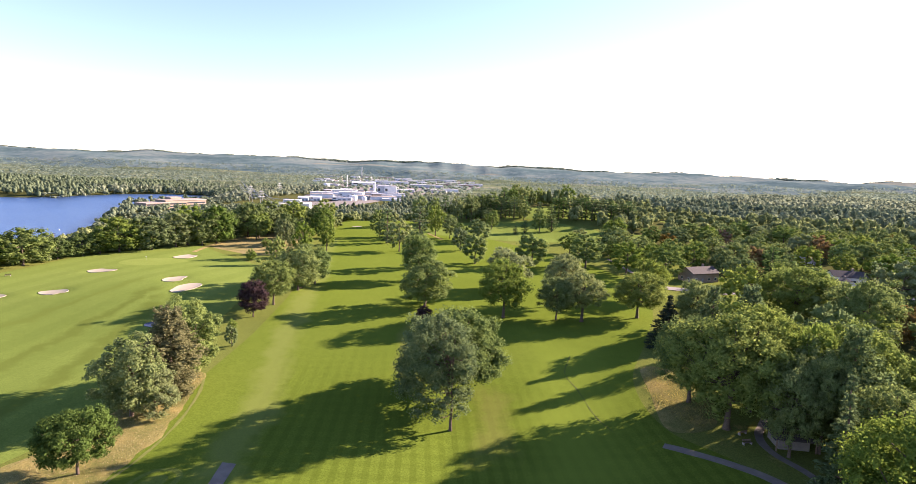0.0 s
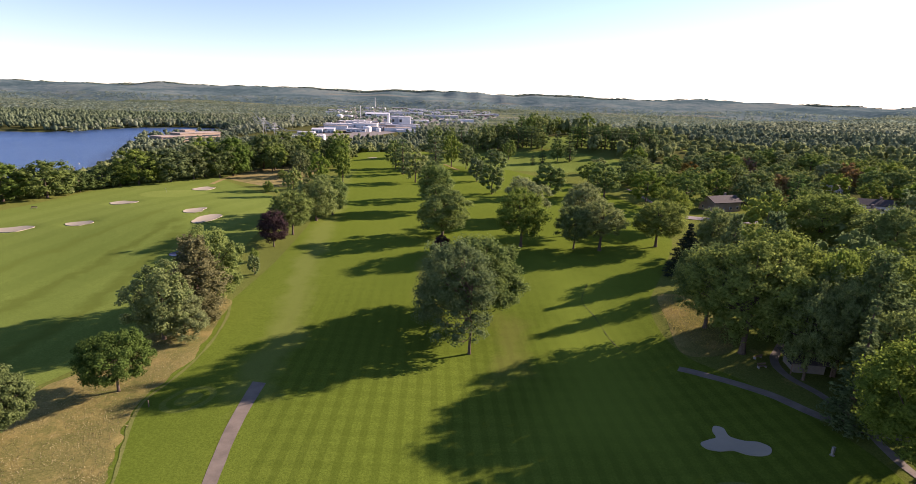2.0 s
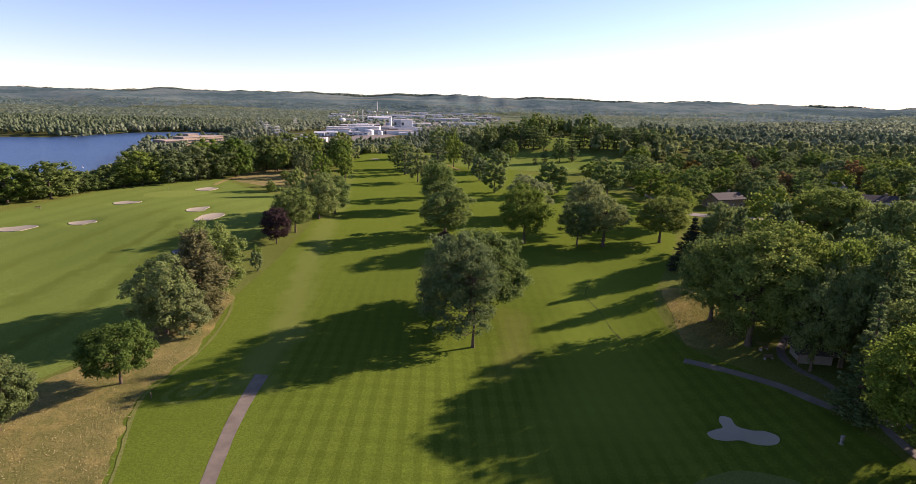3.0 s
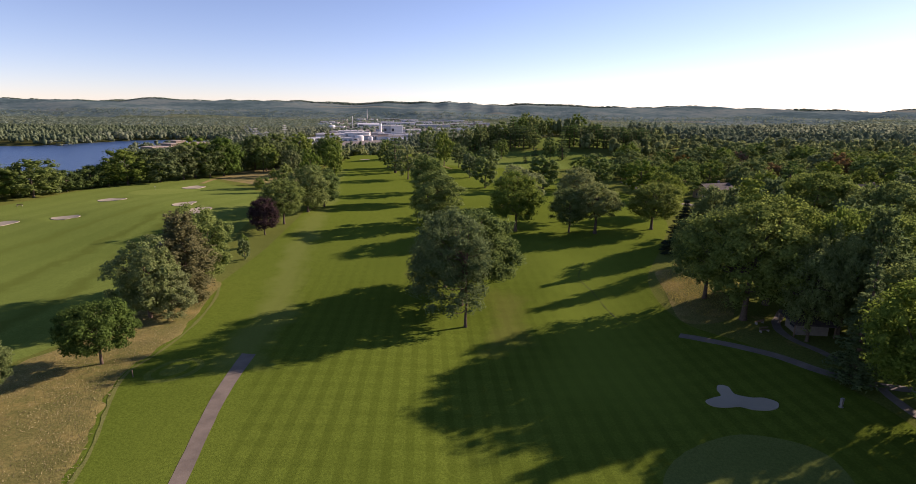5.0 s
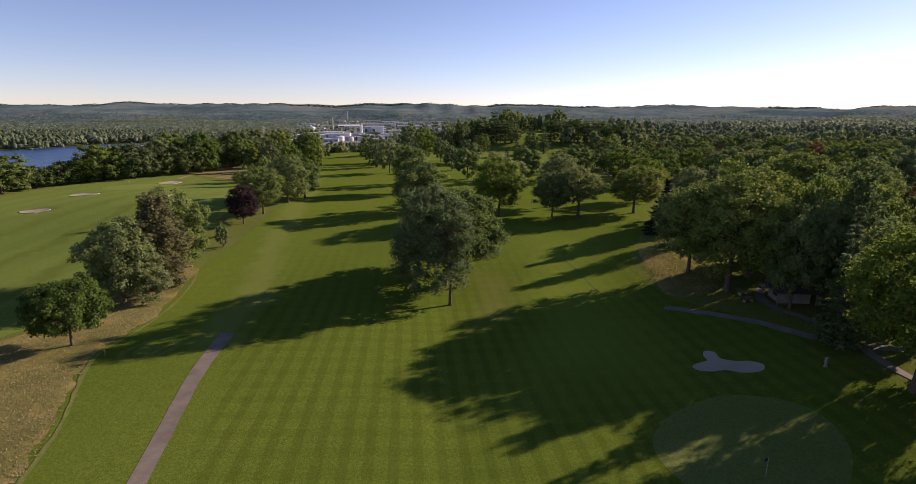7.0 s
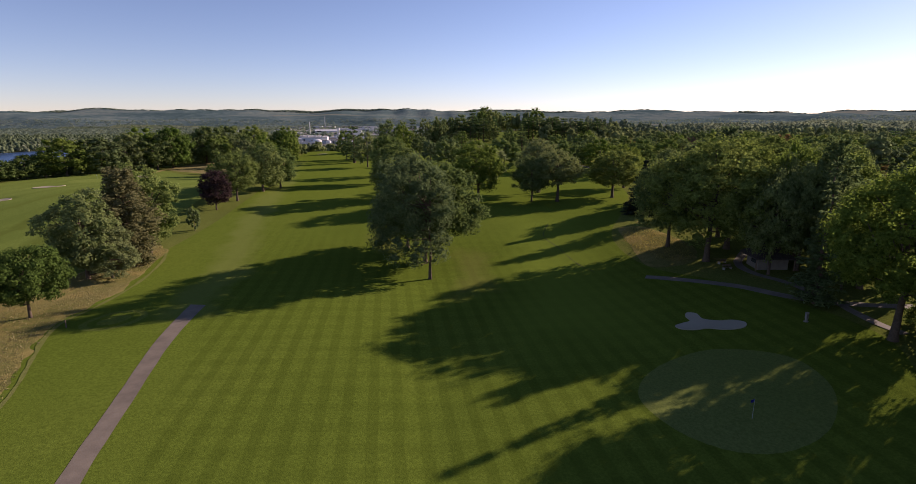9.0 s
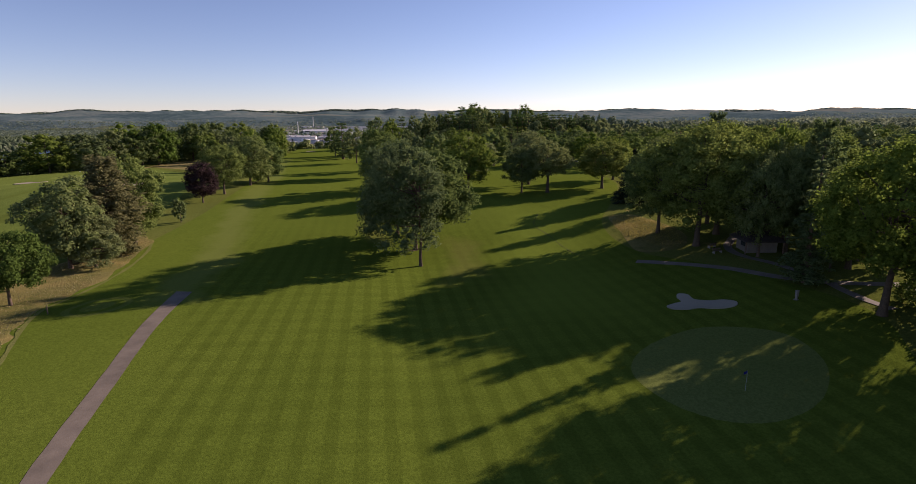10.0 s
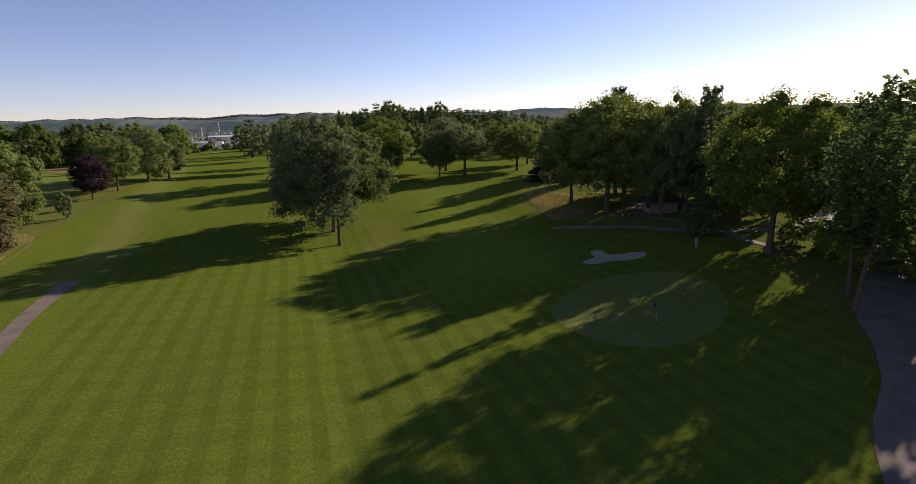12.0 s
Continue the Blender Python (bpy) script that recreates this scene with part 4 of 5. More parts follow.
# ---- woods ----
def woodland(name, spots, heights, widths, masses, sprays_each, leaf, mat, label, seed, rough=0.3, lift=0.0, core=True):
    """Many far trees in one mesh: each some rounded masses of foliage set with leaf sprays, with its own height and width."""
    rng = np.random.default_rng(seed)
    n = len(spots)
    z = land(spots[:, 0], spots[:, 1])
    top = np.stack([spots[:, 0], spots[:, 1], z + heights * 0.48], -1)
    if masses == 1:
        C, S = top, np.stack([widths * 0.4, widths * 0.4, heights * 0.42], -1)
    else:
        off = rng.normal(size=(n, masses, 3))
        off /= np.linalg.norm(off, axis=2)[..., None]
        off[..., 2] = np.abs(off[..., 2]) * 1.5 - 0.7
        C = (top[:, None] + off * np.stack([widths * 0.34, widths * 0.34, heights * 0.34], -1)[:, None]).reshape(-1, 3)
        S = np.repeat(np.stack([widths * 0.2, widths * 0.2, heights * 0.18], -1), masses, 0) * rng.uniform(0.75, 1.2, (n * masses, 1))
    pieces = [lumps(C, S * 0.8, rng, 1, 0.25)] if core else []
    if masses > 1:
        pieces.append(lumps(top, np.stack([widths * 0.24, widths * 0.24, heights * 0.36], -1), rng, 1, 0.2))
    if sprays_each:
        d = rng.normal(size=(len(C), sprays_each, 3)) + np.array([0, 0, 0.5])
        d /= np.linalg.norm(d, axis=2)[..., None]
        P = C[:, None] + d * rng.uniform(0.85, 1.12, (len(C), sprays_each, 1)) * S[:, None]
        N = d * (1 - lift) + np.array([0, 0, lift]) + rng.normal(scale=rough, size=d.shape)
        N /= np.linalg.norm(N, axis=2)[..., None]
        pieces.append(sprays(P.reshape(-1, 3), N.reshape(-1, 3), leaf, 0.7, 0.1, rng))
    return tagged(new(name, fast_mesh(name, *joined(pieces), mat, True)), label, "woods", kind="stuff")


def scatter(x0, x1, y0, y1, gap, keep, seed):
    """Uneven spots a gap apart, where keep allows them."""
    rng = np.random.default_rng(seed)
    X, Y = np.meshgrid(np.arange(x0, x1, gap), np.arange(y0, y1, gap))
    X = X + rng.uniform(-0.45, 0.45, X.shape) * gap
    Y = Y + rng.uniform(-0.45, 0.45, Y.shape) * gap
    S = np.stack([X.ravel(), Y.ravel()], -1)
    return S[keep(S[:, 0], S[:, 1], rng)]


def in_ovals(x, y, ovals):
    """Inside any of the ovals (x, y, half length, half width)."""
    r = np.zeros(x.shape, bool)
    for a, b, c, d in ovals:
        r |= ((x - a) / c) ** 2 + ((y - b) / d) ** 2 < 1
    return r


# open turf of the holes beyond, left free of trees
GLADES = [(40, 395, 80, 48), (75, 475, 95, 36), (150, 395, 40, 14), (150, 620, 45, 60), (240, 700, 60, 40), (235, 480, 45, 14), (150, 285, 30, 10), (-62, 400, 45, 30), (205, 335, 24, 9), (330, 560, 50, 14), (95, 335, 50, 15)]
TOWN = [(-245, 1120, 135, 340), (-170, 1750, 270, 400), (-150, 2400, 430, 420), (-180, 3000, 420, 130), (-310, 880, 80, 80)]


def course(x, y):
    """Mown ground and the near planting, where nothing is scattered."""
    left = np.maximum(-190 + 0.5 * np.maximum(0, y - 210), -190)
    right = np.interp(y, [0, 40, 130, 160, 200, 240, 290, 330], [62, 66, 92, 112, 118, 108, 70, -5])
    return (x > left - 4) & (x < right) & (y < 330) | ((x > -85) & (x < 0) & (y < 470))


def lake(x, y):
    d = np.minimum(-x - 400 - (y - 590) * 0.5, 905 - y + 25 * np.sin(x / 60))
    return np.maximum(d, 120 - np.hypot((x + 585) * 0.9, (y - 985) * 0.75)) > np.where(y > 890, 18, 4)


# countable trees of the middle distance
OPEN = [(107, 226, 11, 11), (100, 212, 10, 10), (94, 198, 8, 9), (182, 238, 12, 11), (171, 226, 11, 11), (160, 213, 10, 10), (150, 200, 8, 9), (142, 190, 9, 9), (207, 300, 10, 16), (200, 290, 10, 10)]
G6 = "trees of the suburb and the far holes"
spots = scatter(-60, 335, 20, 400, 16.0, lambda x, y, r: ~course(x, y) & ~in_ovals(x, y, GLADES) & (x < 1.35 * y + 30) & (r.random(x.shape) < 0.9)
                & ~in_ovals(x, y, [(112, 238, 9, 14), (187, 247, 12, 16), (84, 77, 24, 9), (182, 226, 9, 12)] + OPEN) & (abs(y - 216) > 6) & ((x > 60) | (y > 330)), 5)
rngm = np.random.default_rng(8)
for k, (x, y) in enumerate(spots):
    r = rngm.random()
    kind = "mid_autumn" if r < 0.05 and x > 100 else "mid_pine" if r < 0.16 else "mid_silver" if r < 0.3 else "mid_maple" if r < 0.55 else "mid"
    h = rngm.uniform(10, 18) * (0.85 if kind == "mid_autumn" else 1)
    plant(kind, x, y, h, h * rngm.uniform(0.85, 1.15) * (0.6 if kind == "mid_pine" else 1), rngm.uniform(0, 360), "", G6)
for x, y, h in ((220, 314, 16), (152, 266, 14), (131, 322, 13), (184, 357, 13)):
    plant("mid_autumn", x, y, h, h * 0.95, 9 * x, "", G6)
trail("street", [(84, 228), (91, 220.5), (104, 217), (117, 215), (128, 213.7), (150, 213), (180, 216), (215, 224)], 6.5, M_LOT, 0.2, "pale suburban street behind the maples", "road", 60)
# rows of pines between the far holes
for k in range(32):
    x, y = (4 + 4.2 * k if k < 14 else 84 + 4.0 * (k - 14)) + rngm.uniform(-1, 1), 447 + rngm.uniform(-2.5, 2.5) + 0.2 * max(0, k - 20)
    plant("mid_pine", x, y, rngm.uniform(15, 19), rngm.uniform(8, 11), rngm.uniform(0, 360), "dark pine in a row between two far holes", "row of pines")
for x, y, kind, h, w in [(28, 405, "mid", 15, 12), (52, 392, "mid_pine", 10, 6), (64, 398, "mid", 17, 13), (74, 402, "mid_pine", 14, 10), (44, 384, "mid_pine", 7, 4)]:
    plant(kind, x, y, h, w, x * 7, "single tree on the far fairway", G6)
KNOLL = [(-28.8, 415, "mid", 24, 16), (0.9, 428, "mid", 23, 13), (12.7, 436, "mid_maple", 23, 14.5), (29.5, 452, "mid", 22, 17), (41.8, 462, "mid_pine", 23, 13), (56, 478, "mid", 24, 20),
         (56.8, 438, "mid", 15, 13), (110.5, 525, "mid", 24, 18), (-14.9, 385, "mid_silver", 12, 10), (-3.8, 352.7, "mid", 16.5, 12), (26.4, 436, "mid", 11, 15), (78.9, 434, "mid_pine", 15, 9), (69.2, 437, "mid_pine", 16, 9),
         (60, 528, "mid", 23, 15), (72, 524, "mid_maple", 22, 15), (50, 536, "mid", 22, 15), (84, 540, "mid", 20, 15), (-18, 425, "mid", 22, 13), (-9, 432, "mid_pine", 22, 11), (21, 447, "mid", 21, 14), (49, 470, "mid_maple", 22, 15)]
for x, y, kind, h, w in KNOLL:
    plant(kind, x, y, h, w, x * 7, "tall dark tree on the knoll behind the fairways", "trees on the knoll")
for g in GLADES[:6]:
    blob("far_fairway_patch", oval(g[0], g[1], g[2] * 0.95, g[3] * 0.95, 0, 0.3, g[0]), M_FAIR_LEFT, 0.12, "bright mown fairway far off among trees", "fairway", rings=10)

woods = scatter(-720, 2100, 130, 1500, 13.0, lambda x, y, r: ~lake(x, y) & ~in_ovals(x, y, GLADES + TOWN) & ~course(x, y) & (x > -1.02 * y - 60) & (x < 1.48 * y + 40) & (r.random(x.shape) < 0.86)
                & ((y > 400) | (x < -80) | (x > 335)) & ((x > -80) | (y > 330)) & ~in_ovals(x, y, [(-423, 778, 48, 42), (-350, 930, 40, 60)]), 6)
dist = np.hypot(woods[:, 0], woods[:, 1])
rw = np.random.default_rng(9)
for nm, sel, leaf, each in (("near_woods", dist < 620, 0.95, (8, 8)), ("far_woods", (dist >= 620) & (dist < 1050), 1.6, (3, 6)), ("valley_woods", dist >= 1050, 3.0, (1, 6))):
    tint = L_FOREST if nm == "near_woods" else L_VALLEY_HAZE
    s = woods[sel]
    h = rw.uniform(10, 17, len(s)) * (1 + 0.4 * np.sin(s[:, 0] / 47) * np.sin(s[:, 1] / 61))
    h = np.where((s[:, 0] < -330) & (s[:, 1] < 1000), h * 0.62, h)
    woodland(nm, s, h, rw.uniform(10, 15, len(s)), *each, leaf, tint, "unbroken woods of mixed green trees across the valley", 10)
bluff = scatter(-420, -150, 100, 420, 11.0, lambda x, y, r: (x < -200 + 0.5 * np.maximum(0, y - 210)) & ~lake(x, y) & (r.random(x.shape) < 0.85), 16)
woodland("bluff_woods", bluff, rw.uniform(7, 11.5, len(bluff)), rw.uniform(9, 13, len(bluff)), 10, 10, 0.75, L_FOREST, "green trees on the slope down to the lake", 17)
shore = scatter(-1500, -250, 905, 1500, 15.0, lambda x, y, r: ~lake(x, y) & ~in_ovals(x, y, TOWN) & (x < -480) & (x > -1.05 * y) & (r.random(x.shape) < 0.88), 12)
woodland("shore_woods", shore, rw.uniform(12, 20, len(shore)), rw.uniform(11, 17, len(shore)), 2, 9, 1.7, L_VALLEY_HAZE, "dense woods along the far shore of the lake", 13)
hills = scatter(-3500, 5000, 1480, 3500, 33.0, lambda x, y, r: (x > -1.0 * y - 100) & (x < 1.48 * y) & ~in_ovals(x, y, TOWN) & (r.random(x.shape) < 0.72), 14)
woodland("plain_woods", hills, rw.uniform(8, 14, len(hills)), rw.uniform(16, 30, len(hills)), 1, 9, 4.2, L_FAR_HAZE, "woods across the plain with haze mixed into their leaf colour", 15, 0.25, 0.75, False)

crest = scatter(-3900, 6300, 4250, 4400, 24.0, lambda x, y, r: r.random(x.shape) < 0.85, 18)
woodland("ridge_woods", crest, rw.uniform(4.5, 9, len(crest)), rw.uniform(34, 60, len(crest)), 1, 2, 3.0, L_FAR_HAZE, "trees along the crest of the far hills, haze put into their colour", 19, 0.3, -0.25)

edge_y = np.linspace(185, 400, 90)
edge_x = -186 + 0.5 * np.maximum(0, edge_y - 210) + rw.uniform(-7, 3, 90)
shrubs = np.stack([edge_x, edge_y], -1)
woodland("undergrowth", shrubs, rw.uniform(3, 6.5, 90), rw.uniform(5, 9, 90), 4, 14, 0.4, L_FOREST, "green shrubs under the treeline on the bluff", 20)

# ---- the plant and the town in the valley ----
W_WHITE = plain("white_painted_metal", (0.62, 0.62, 0.60), 0.6, vary=0.06, scale=0.2)
W_GREY = plain("grey_metal_siding", (0.42, 0.43, 0.44), 0.6, vary=0.12, scale=0.2)
W_TAN = plain("tan_brick", (0.26, 0.20, 0.15), 0.9, vary=0.15, scale=0.5)
W_ROOF = plain("pale_roof_membrane", (0.46, 0.45, 0.43), 0.8, vary=0.12, scale=0.1)
W_OFFICE_ROOF = plain("tan_gravel_roof", (0.30, 0.25, 0.20), 0.9, vary=0.15, scale=0.2)
W_DARK_ROOF = plain("dark_shingles", (0.060, 0.050, 0.045), 0.9, vary=0.3, scale=2.0)
W_GLASS = plain("dark_window_glass", (0.03, 0.04, 0.05), 0.15, vary=0.1, spec=0.6)
W_DOOR = plain("grey_door", (0.22, 0.23, 0.25), 0.6)
W_CONCRETE = plain("concrete", (0.24, 0.22, 0.19), 0.9)
W_STEEL = plain("galvanised_steel", (0.32, 0.33, 0.34), 0.5, 0.6)
W_WOOD = plain("weathered_wood", (0.16, 0.11, 0.075), 0.9, vary=0.3, scale=2.5)


def part(name, bm, mat, parent, label=""):
    """One bmesh as one mesh object under a thing or a part."""
    me = bpy.data.meshes.new(name)
    bm.to_mesh(me)
    bm.free()
    me.materials.append(mat)
    ob = new(name, me)
    ob.parent = parent
    return tagged(ob, label)


def box(x0, y0, z0, x1, y1, z1, bevel=0.0):
    bm = bmesh.new()
    bmesh.ops.create_cube(bm, size=1, matrix=Matrix.Translation(((x0 + x1) / 2, (y0 + y1) / 2, (z0 + z1) / 2)) @ Matrix.Diagonal((abs(x1 - x0), abs(y1 - y0), abs(z1 - z0), 1)))
    if bevel:
        bmesh.ops.bevel(bm, geom=bm.edges[:], offset=bevel, segments=1, affect="EDGES")
    return bm


def gable(x0, y0, z0, x1, y1, rise, along="x", over=0.4, thick=0.25):
    """A gable roof with thickness over a rectangle."""
    bm = bmesh.new()
    x0, y0, x1, y1 = x0 - over, y0 - over, x1 + over, y1 + over
    if along == "x":
        ring = [[(x, y0, z0), (x, (y0 + y1) / 2, z0 + rise), (x, y1, z0), (x, y1, z0 - thick), (x, (y0 + y1) / 2, z0 + rise - thick), (x, y0, z0 - thick)] for x in (x0, x1)]
    else:
        ring = [[(x0, y, z0), ((x0 + x1) / 2, y, z0 + rise), (x1, y, z0), (x1, y, z0 - thick), ((x0 + x1) / 2, y, z0 + rise - thick), (x0, y, z0 - thick)] for y in (y0, y1)]
    a, b = [[bm.verts.new(p) for p in r] for r in ring]
    for k in range(6):
        bm.faces.new((a[k], a[(k + 1) % 6], b[(k + 1) % 6], b[k]))
    for r in (a, b):
        bm.faces.new((r[0], r[1], r[4], r[5]))
        bm.faces.new((r[1], r[2], r[3], r[4]))
    bmesh.ops.recalc_face_normals(bm, faces=bm.faces[:])
    return bm


def gable_walls(x0, y0, z0, x1, y1, h, rise, along="x"):
    """Walls of a gabled house, closed."""
    bm = bmesh.new()
    if along == "x":
        ring = [[(x, y0, z0), (x, y0, h), (x, (y0 + y1) / 2, h + rise), (x, y1, h), (x, y1, z0)] for x in (x0, x1)]
    else:
        ring = [[(x0, y, z0), (x0, y, h), ((x0 + x1) / 2, y, h + rise), (x1, y, h), (x1, y, z0)] for y in (y0, y1)]
    a, b = [[bm.verts.new(p) for p in r] for r in ring]
    for k in range(5):
        bm.faces.new((a[k], a[(k + 1) % 5], b[(k + 1) % 5], b[k]))
    bm.faces.new(a)
    bm.faces.new(b)
    bmesh.ops.recalc_face_normals(bm, faces=bm.faces[:])
    return bm


def works(x, y, w, d, h, turn, wall, roof, label, pitched=False, bays=0, units=0):
    """A works building: walls, roof with a parapet or a ridge, loading doors, strip windows, roof units."""
    root = tagged(new("factory_building"), label, "building")
    z = float(land(x, y))
    root.matrix_basis = pose(x, y, z, 0, 0, turn)
    if pitched:
        part("wall", gable_walls(-w / 2, -d / 2, -3, w / 2, d / 2, h * 0.72, h * 0.28), wall, root)
        part("roof", gable(-w / 2, -d / 2, h * 0.73, w / 2, d / 2, h * 0.28, over=0.8, thick=0.4), roof, root)
    else:
        part("wall", box(-w / 2, -d / 2, -3, w / 2, d / 2, h), wall, root)
        part("roof", box(-w / 2 - 0.4, -d / 2 - 0.4, h, w / 2 + 0.4, d / 2 + 0.4, h + 0.7, 0.1), roof, root)
    for k in range(bays):
        u = -w / 2 + (k + 0.5) * w / bays
        part("loading_door" if k % 3 else "window", box(u - w / bays * 0.3, -d / 2 - 0.25, 0.2 if k % 3 else h * 0.45, u + w / bays * 0.3, -d / 2 + 0.1, min(4.2, h * 0.6) if k % 3 else h * 0.75),
             W_DOOR if k % 3 else W_GLASS, root)
    for k in range(units):
        u = -w / 2 + (k + 0.7) * w / (units + 0.5)
        part("roof_unit", box(u - 1.8, -1.5 + (k % 2) * d * 0.2, h + 0.6, u + 1.8, 1.5 + (k % 2) * d * 0.2, h + 2.6, 0.15), W_GREY, root)
    return root


TOWN_LABEL = "white flat-roofed factory building in the valley"
for x, y, w, d, h, wall, pitched, bays, units in [
        (-312, 1240, 68, 40, 8, W_WHITE, False, 8, 3), (-241, 1190, 54, 44, 13, W_WHITE, False, 6, 3), (-211, 1285, 28, 30, 10, W_GREY, False, 3, 1), (-200, 1370, 18, 30, 23, W_GREY, False, 2, 0),
        (-174, 1360, 30, 40, 24, W_WHITE, False, 3, 1), (-164, 1225, 24, 16, 7, W_WHITE, False, 2, 1), (-294, 850, 24, 16, 6.5, W_WHITE, False, 3, 1), (-307, 972, 30, 18, 5, W_WHITE, False, 3, 0),
        (-250, 846, 24, 16, 8, W_WHITE, False, 3, 1), (-272, 900, 36, 20, 6, W_WHITE, False, 4, 1), (-280, 1300, 60, 40, 12, W_GREY, False, 5, 3), (-240, 1090, 40, 20, 6, W_WHITE, False, 4, 2)]:
    works(x, y, w, d, h, 6, wall, W_ROOF, TOWN_LABEL, pitched, bays, units)
for x, y, w, d, h in [(-304, 1035, 20, 16, 9), (-283, 1045, 20, 16, 10), (-348, 1940, 84, 44, 16)]:
    works(x, y, w, d, h, 4, W_WHITE, W_WHITE, "white shed with a pitched roof in the valley", True, 3, 0)
for k, (x, y, w, h) in enumerate([(-616, 2382, 60, 10), (-570, 2900, 48, 11), (-424, 3067, 90, 12), (-320, 3040, 105, 12), (-148, 3094, 128, 12), (-42, 3060, 80, 12), (72, 2874, 47, 9), (-280, 2226, 140, 13),
                               (-117, 1965, 125, 12), (-165, 2420, 44, 9), (-60, 2320, 70, 9), (-230, 1720, 70, 8), (-80, 1660, 50, 8), (-380, 2550, 80, 10), (40, 2250, 60, 10), (-210, 2650, 90, 10), (-430, 1780, 50, 8),
                               (-150, 1560, 44, 8), (-20, 2600, 70, 9), (-300, 2800, 70, 10), (90, 2500, 60, 9), (-350, 2020, 50, 9)]):
    works(x, y, w, 40, h, 5, (W_GREY, W_WHITE, W_TAN, W_WHITE)[k % 4], W_ROOF, "low warehouse at the far end of the town", False, 5, 2)

rngt = np.random.default_rng(51)
for k in range(80):
    y = rngt.uniform(1450, 3050) if k < 60 else rngt.uniform(1130, 1450)
    x = rngt.uniform(-0.27, 0.035) * y if k < 60 else rngt.uniform(-0.27, -0.11) * y
    w, dd = rngt.uniform(18, 60), rngt.uniform(14, 30)
    works(x, y, w, dd, rngt.uniform(5, 9), rngt.uniform(-8, 20), (W_GREY, W_WHITE, W_TAN, W_GREY)[k % 4], (W_ROOF, W_OFFICE_ROOF, W_GREY)[k % 3], "small works building in the valley town", k % 5 == 0, 0, k % 2)
blob("town_ground", [(-330, 1450), (-130, 1420), (20, 1800), (110, 2400), (90, 3050), (-300, 3150), (-640, 2950), (-560, 2300), (-430, 1800)], M_LOT, 0.5, "pale paved lots and streets of the town", "yard", rings=24)
trees_in_town = scatter(-650, 110, 1450, 3100, 34.0, lambda x, y, r: (x > -0.28 * y) & (x < 0.04 * y) & (r.random(x.shape) < 0.55), 52)
woodland("town_trees", trees_in_town, rngt.uniform(8, 14, len(trees_in_town)), rngt.uniform(12, 24, len(trees_in_town)), 1, 8, 3.5, L_FAR_HAZE, "street trees between the works buildings", 53)


def lathe(profile, n=20):
    """A turned solid from (radius, height) pairs."""
    bm = bmesh.new()
    rings = [[bm.verts.new((r * math.cos(2 * math.pi * k / n), r * math.sin(2 * math.pi * k / n), z)) for k in range(n)] for r, z in profile]
    for a, b in zip(rings, rings[1:]):
        for k in range(n):
            bm.faces.new((a[k], a[(k + 1) % n], b[(k + 1) % n], b[k]))
    bm.faces.new(rings[0][::-1])
    bm.faces.new(rings[-1])
    return bm


for x, y, r, h, label in [(-219, 1100, 9, 12, "white domed storage tank beside the factory"), (-384, 1530, 10, 20, "round white silo behind the factory"), (-198, 1110, 5, 9, "small white domed tank beside the factory")]:
    tank = tagged(new("storage_tank"), label, "tank")
    tank.matrix_basis = pose(x, y, float(land(x, y)))
    part("shell", lathe([(r, -2), (r, h * 0.75)]), W_WHITE, tank)
    part("dome", lathe([(r * 1.02, h * 0.75), (r * 0.9, h * 0.88), (r * 0.55, h * 0.97), (r * 0.1, h)]), W_WHITE, tank)
    part("ladder", box(r, -0.5, 0, r + 0.5, 0.5, h * 0.8), W_STEEL, tank)
for x, y, r, h in [(-210, 1320, 3.5, 31), (-330, 1560, 1.2, 45)]:
    stack = tagged(new("chimney_stack"), "tall pale chimney of the factory", "chimney")
    stack.matrix_basis = pose(x, y, float(land(x, y)))
    part("shaft", lathe([(r, -2), (r * 0.85, h)], 12), W_WHITE, stack)
    part("rim", lathe([(r * 0.95, h - 1), (r * 0.95, h + 0.4)], 12), W_STEEL, stack)
mast = tagged(new("radio_mast"), "tall thin lattice mast on the far hills", "mast")
mast.matrix_basis = pose(-560, 3046, float(land(-560, 3046)))
part("shaft", lathe([(2.2, 0), (1.0, 62)], 6), W_STEEL, mast)
part("platform", lathe([(3.2, 56), (3.2, 59)], 8), W_STEEL, mast)
blob("factory_yard", [(-330, 850), (-280, 820), (-225, 830), (-150, 1180), (-130, 1380), (-250, 1420), (-350, 1330), (-345, 1180), (-240, 1060), (-330, 960)], M_LOT, 0.4, "pale paved factory yard", "yard", rings=14)

# the stepped office building on the lake's near shore
office = tagged(new("office_building"), "low tan office building with stepped flat roofs by the lake", "building")
office.matrix_basis = pose(-423, 775, float(land(-423, 775)), 0, 0, 62)
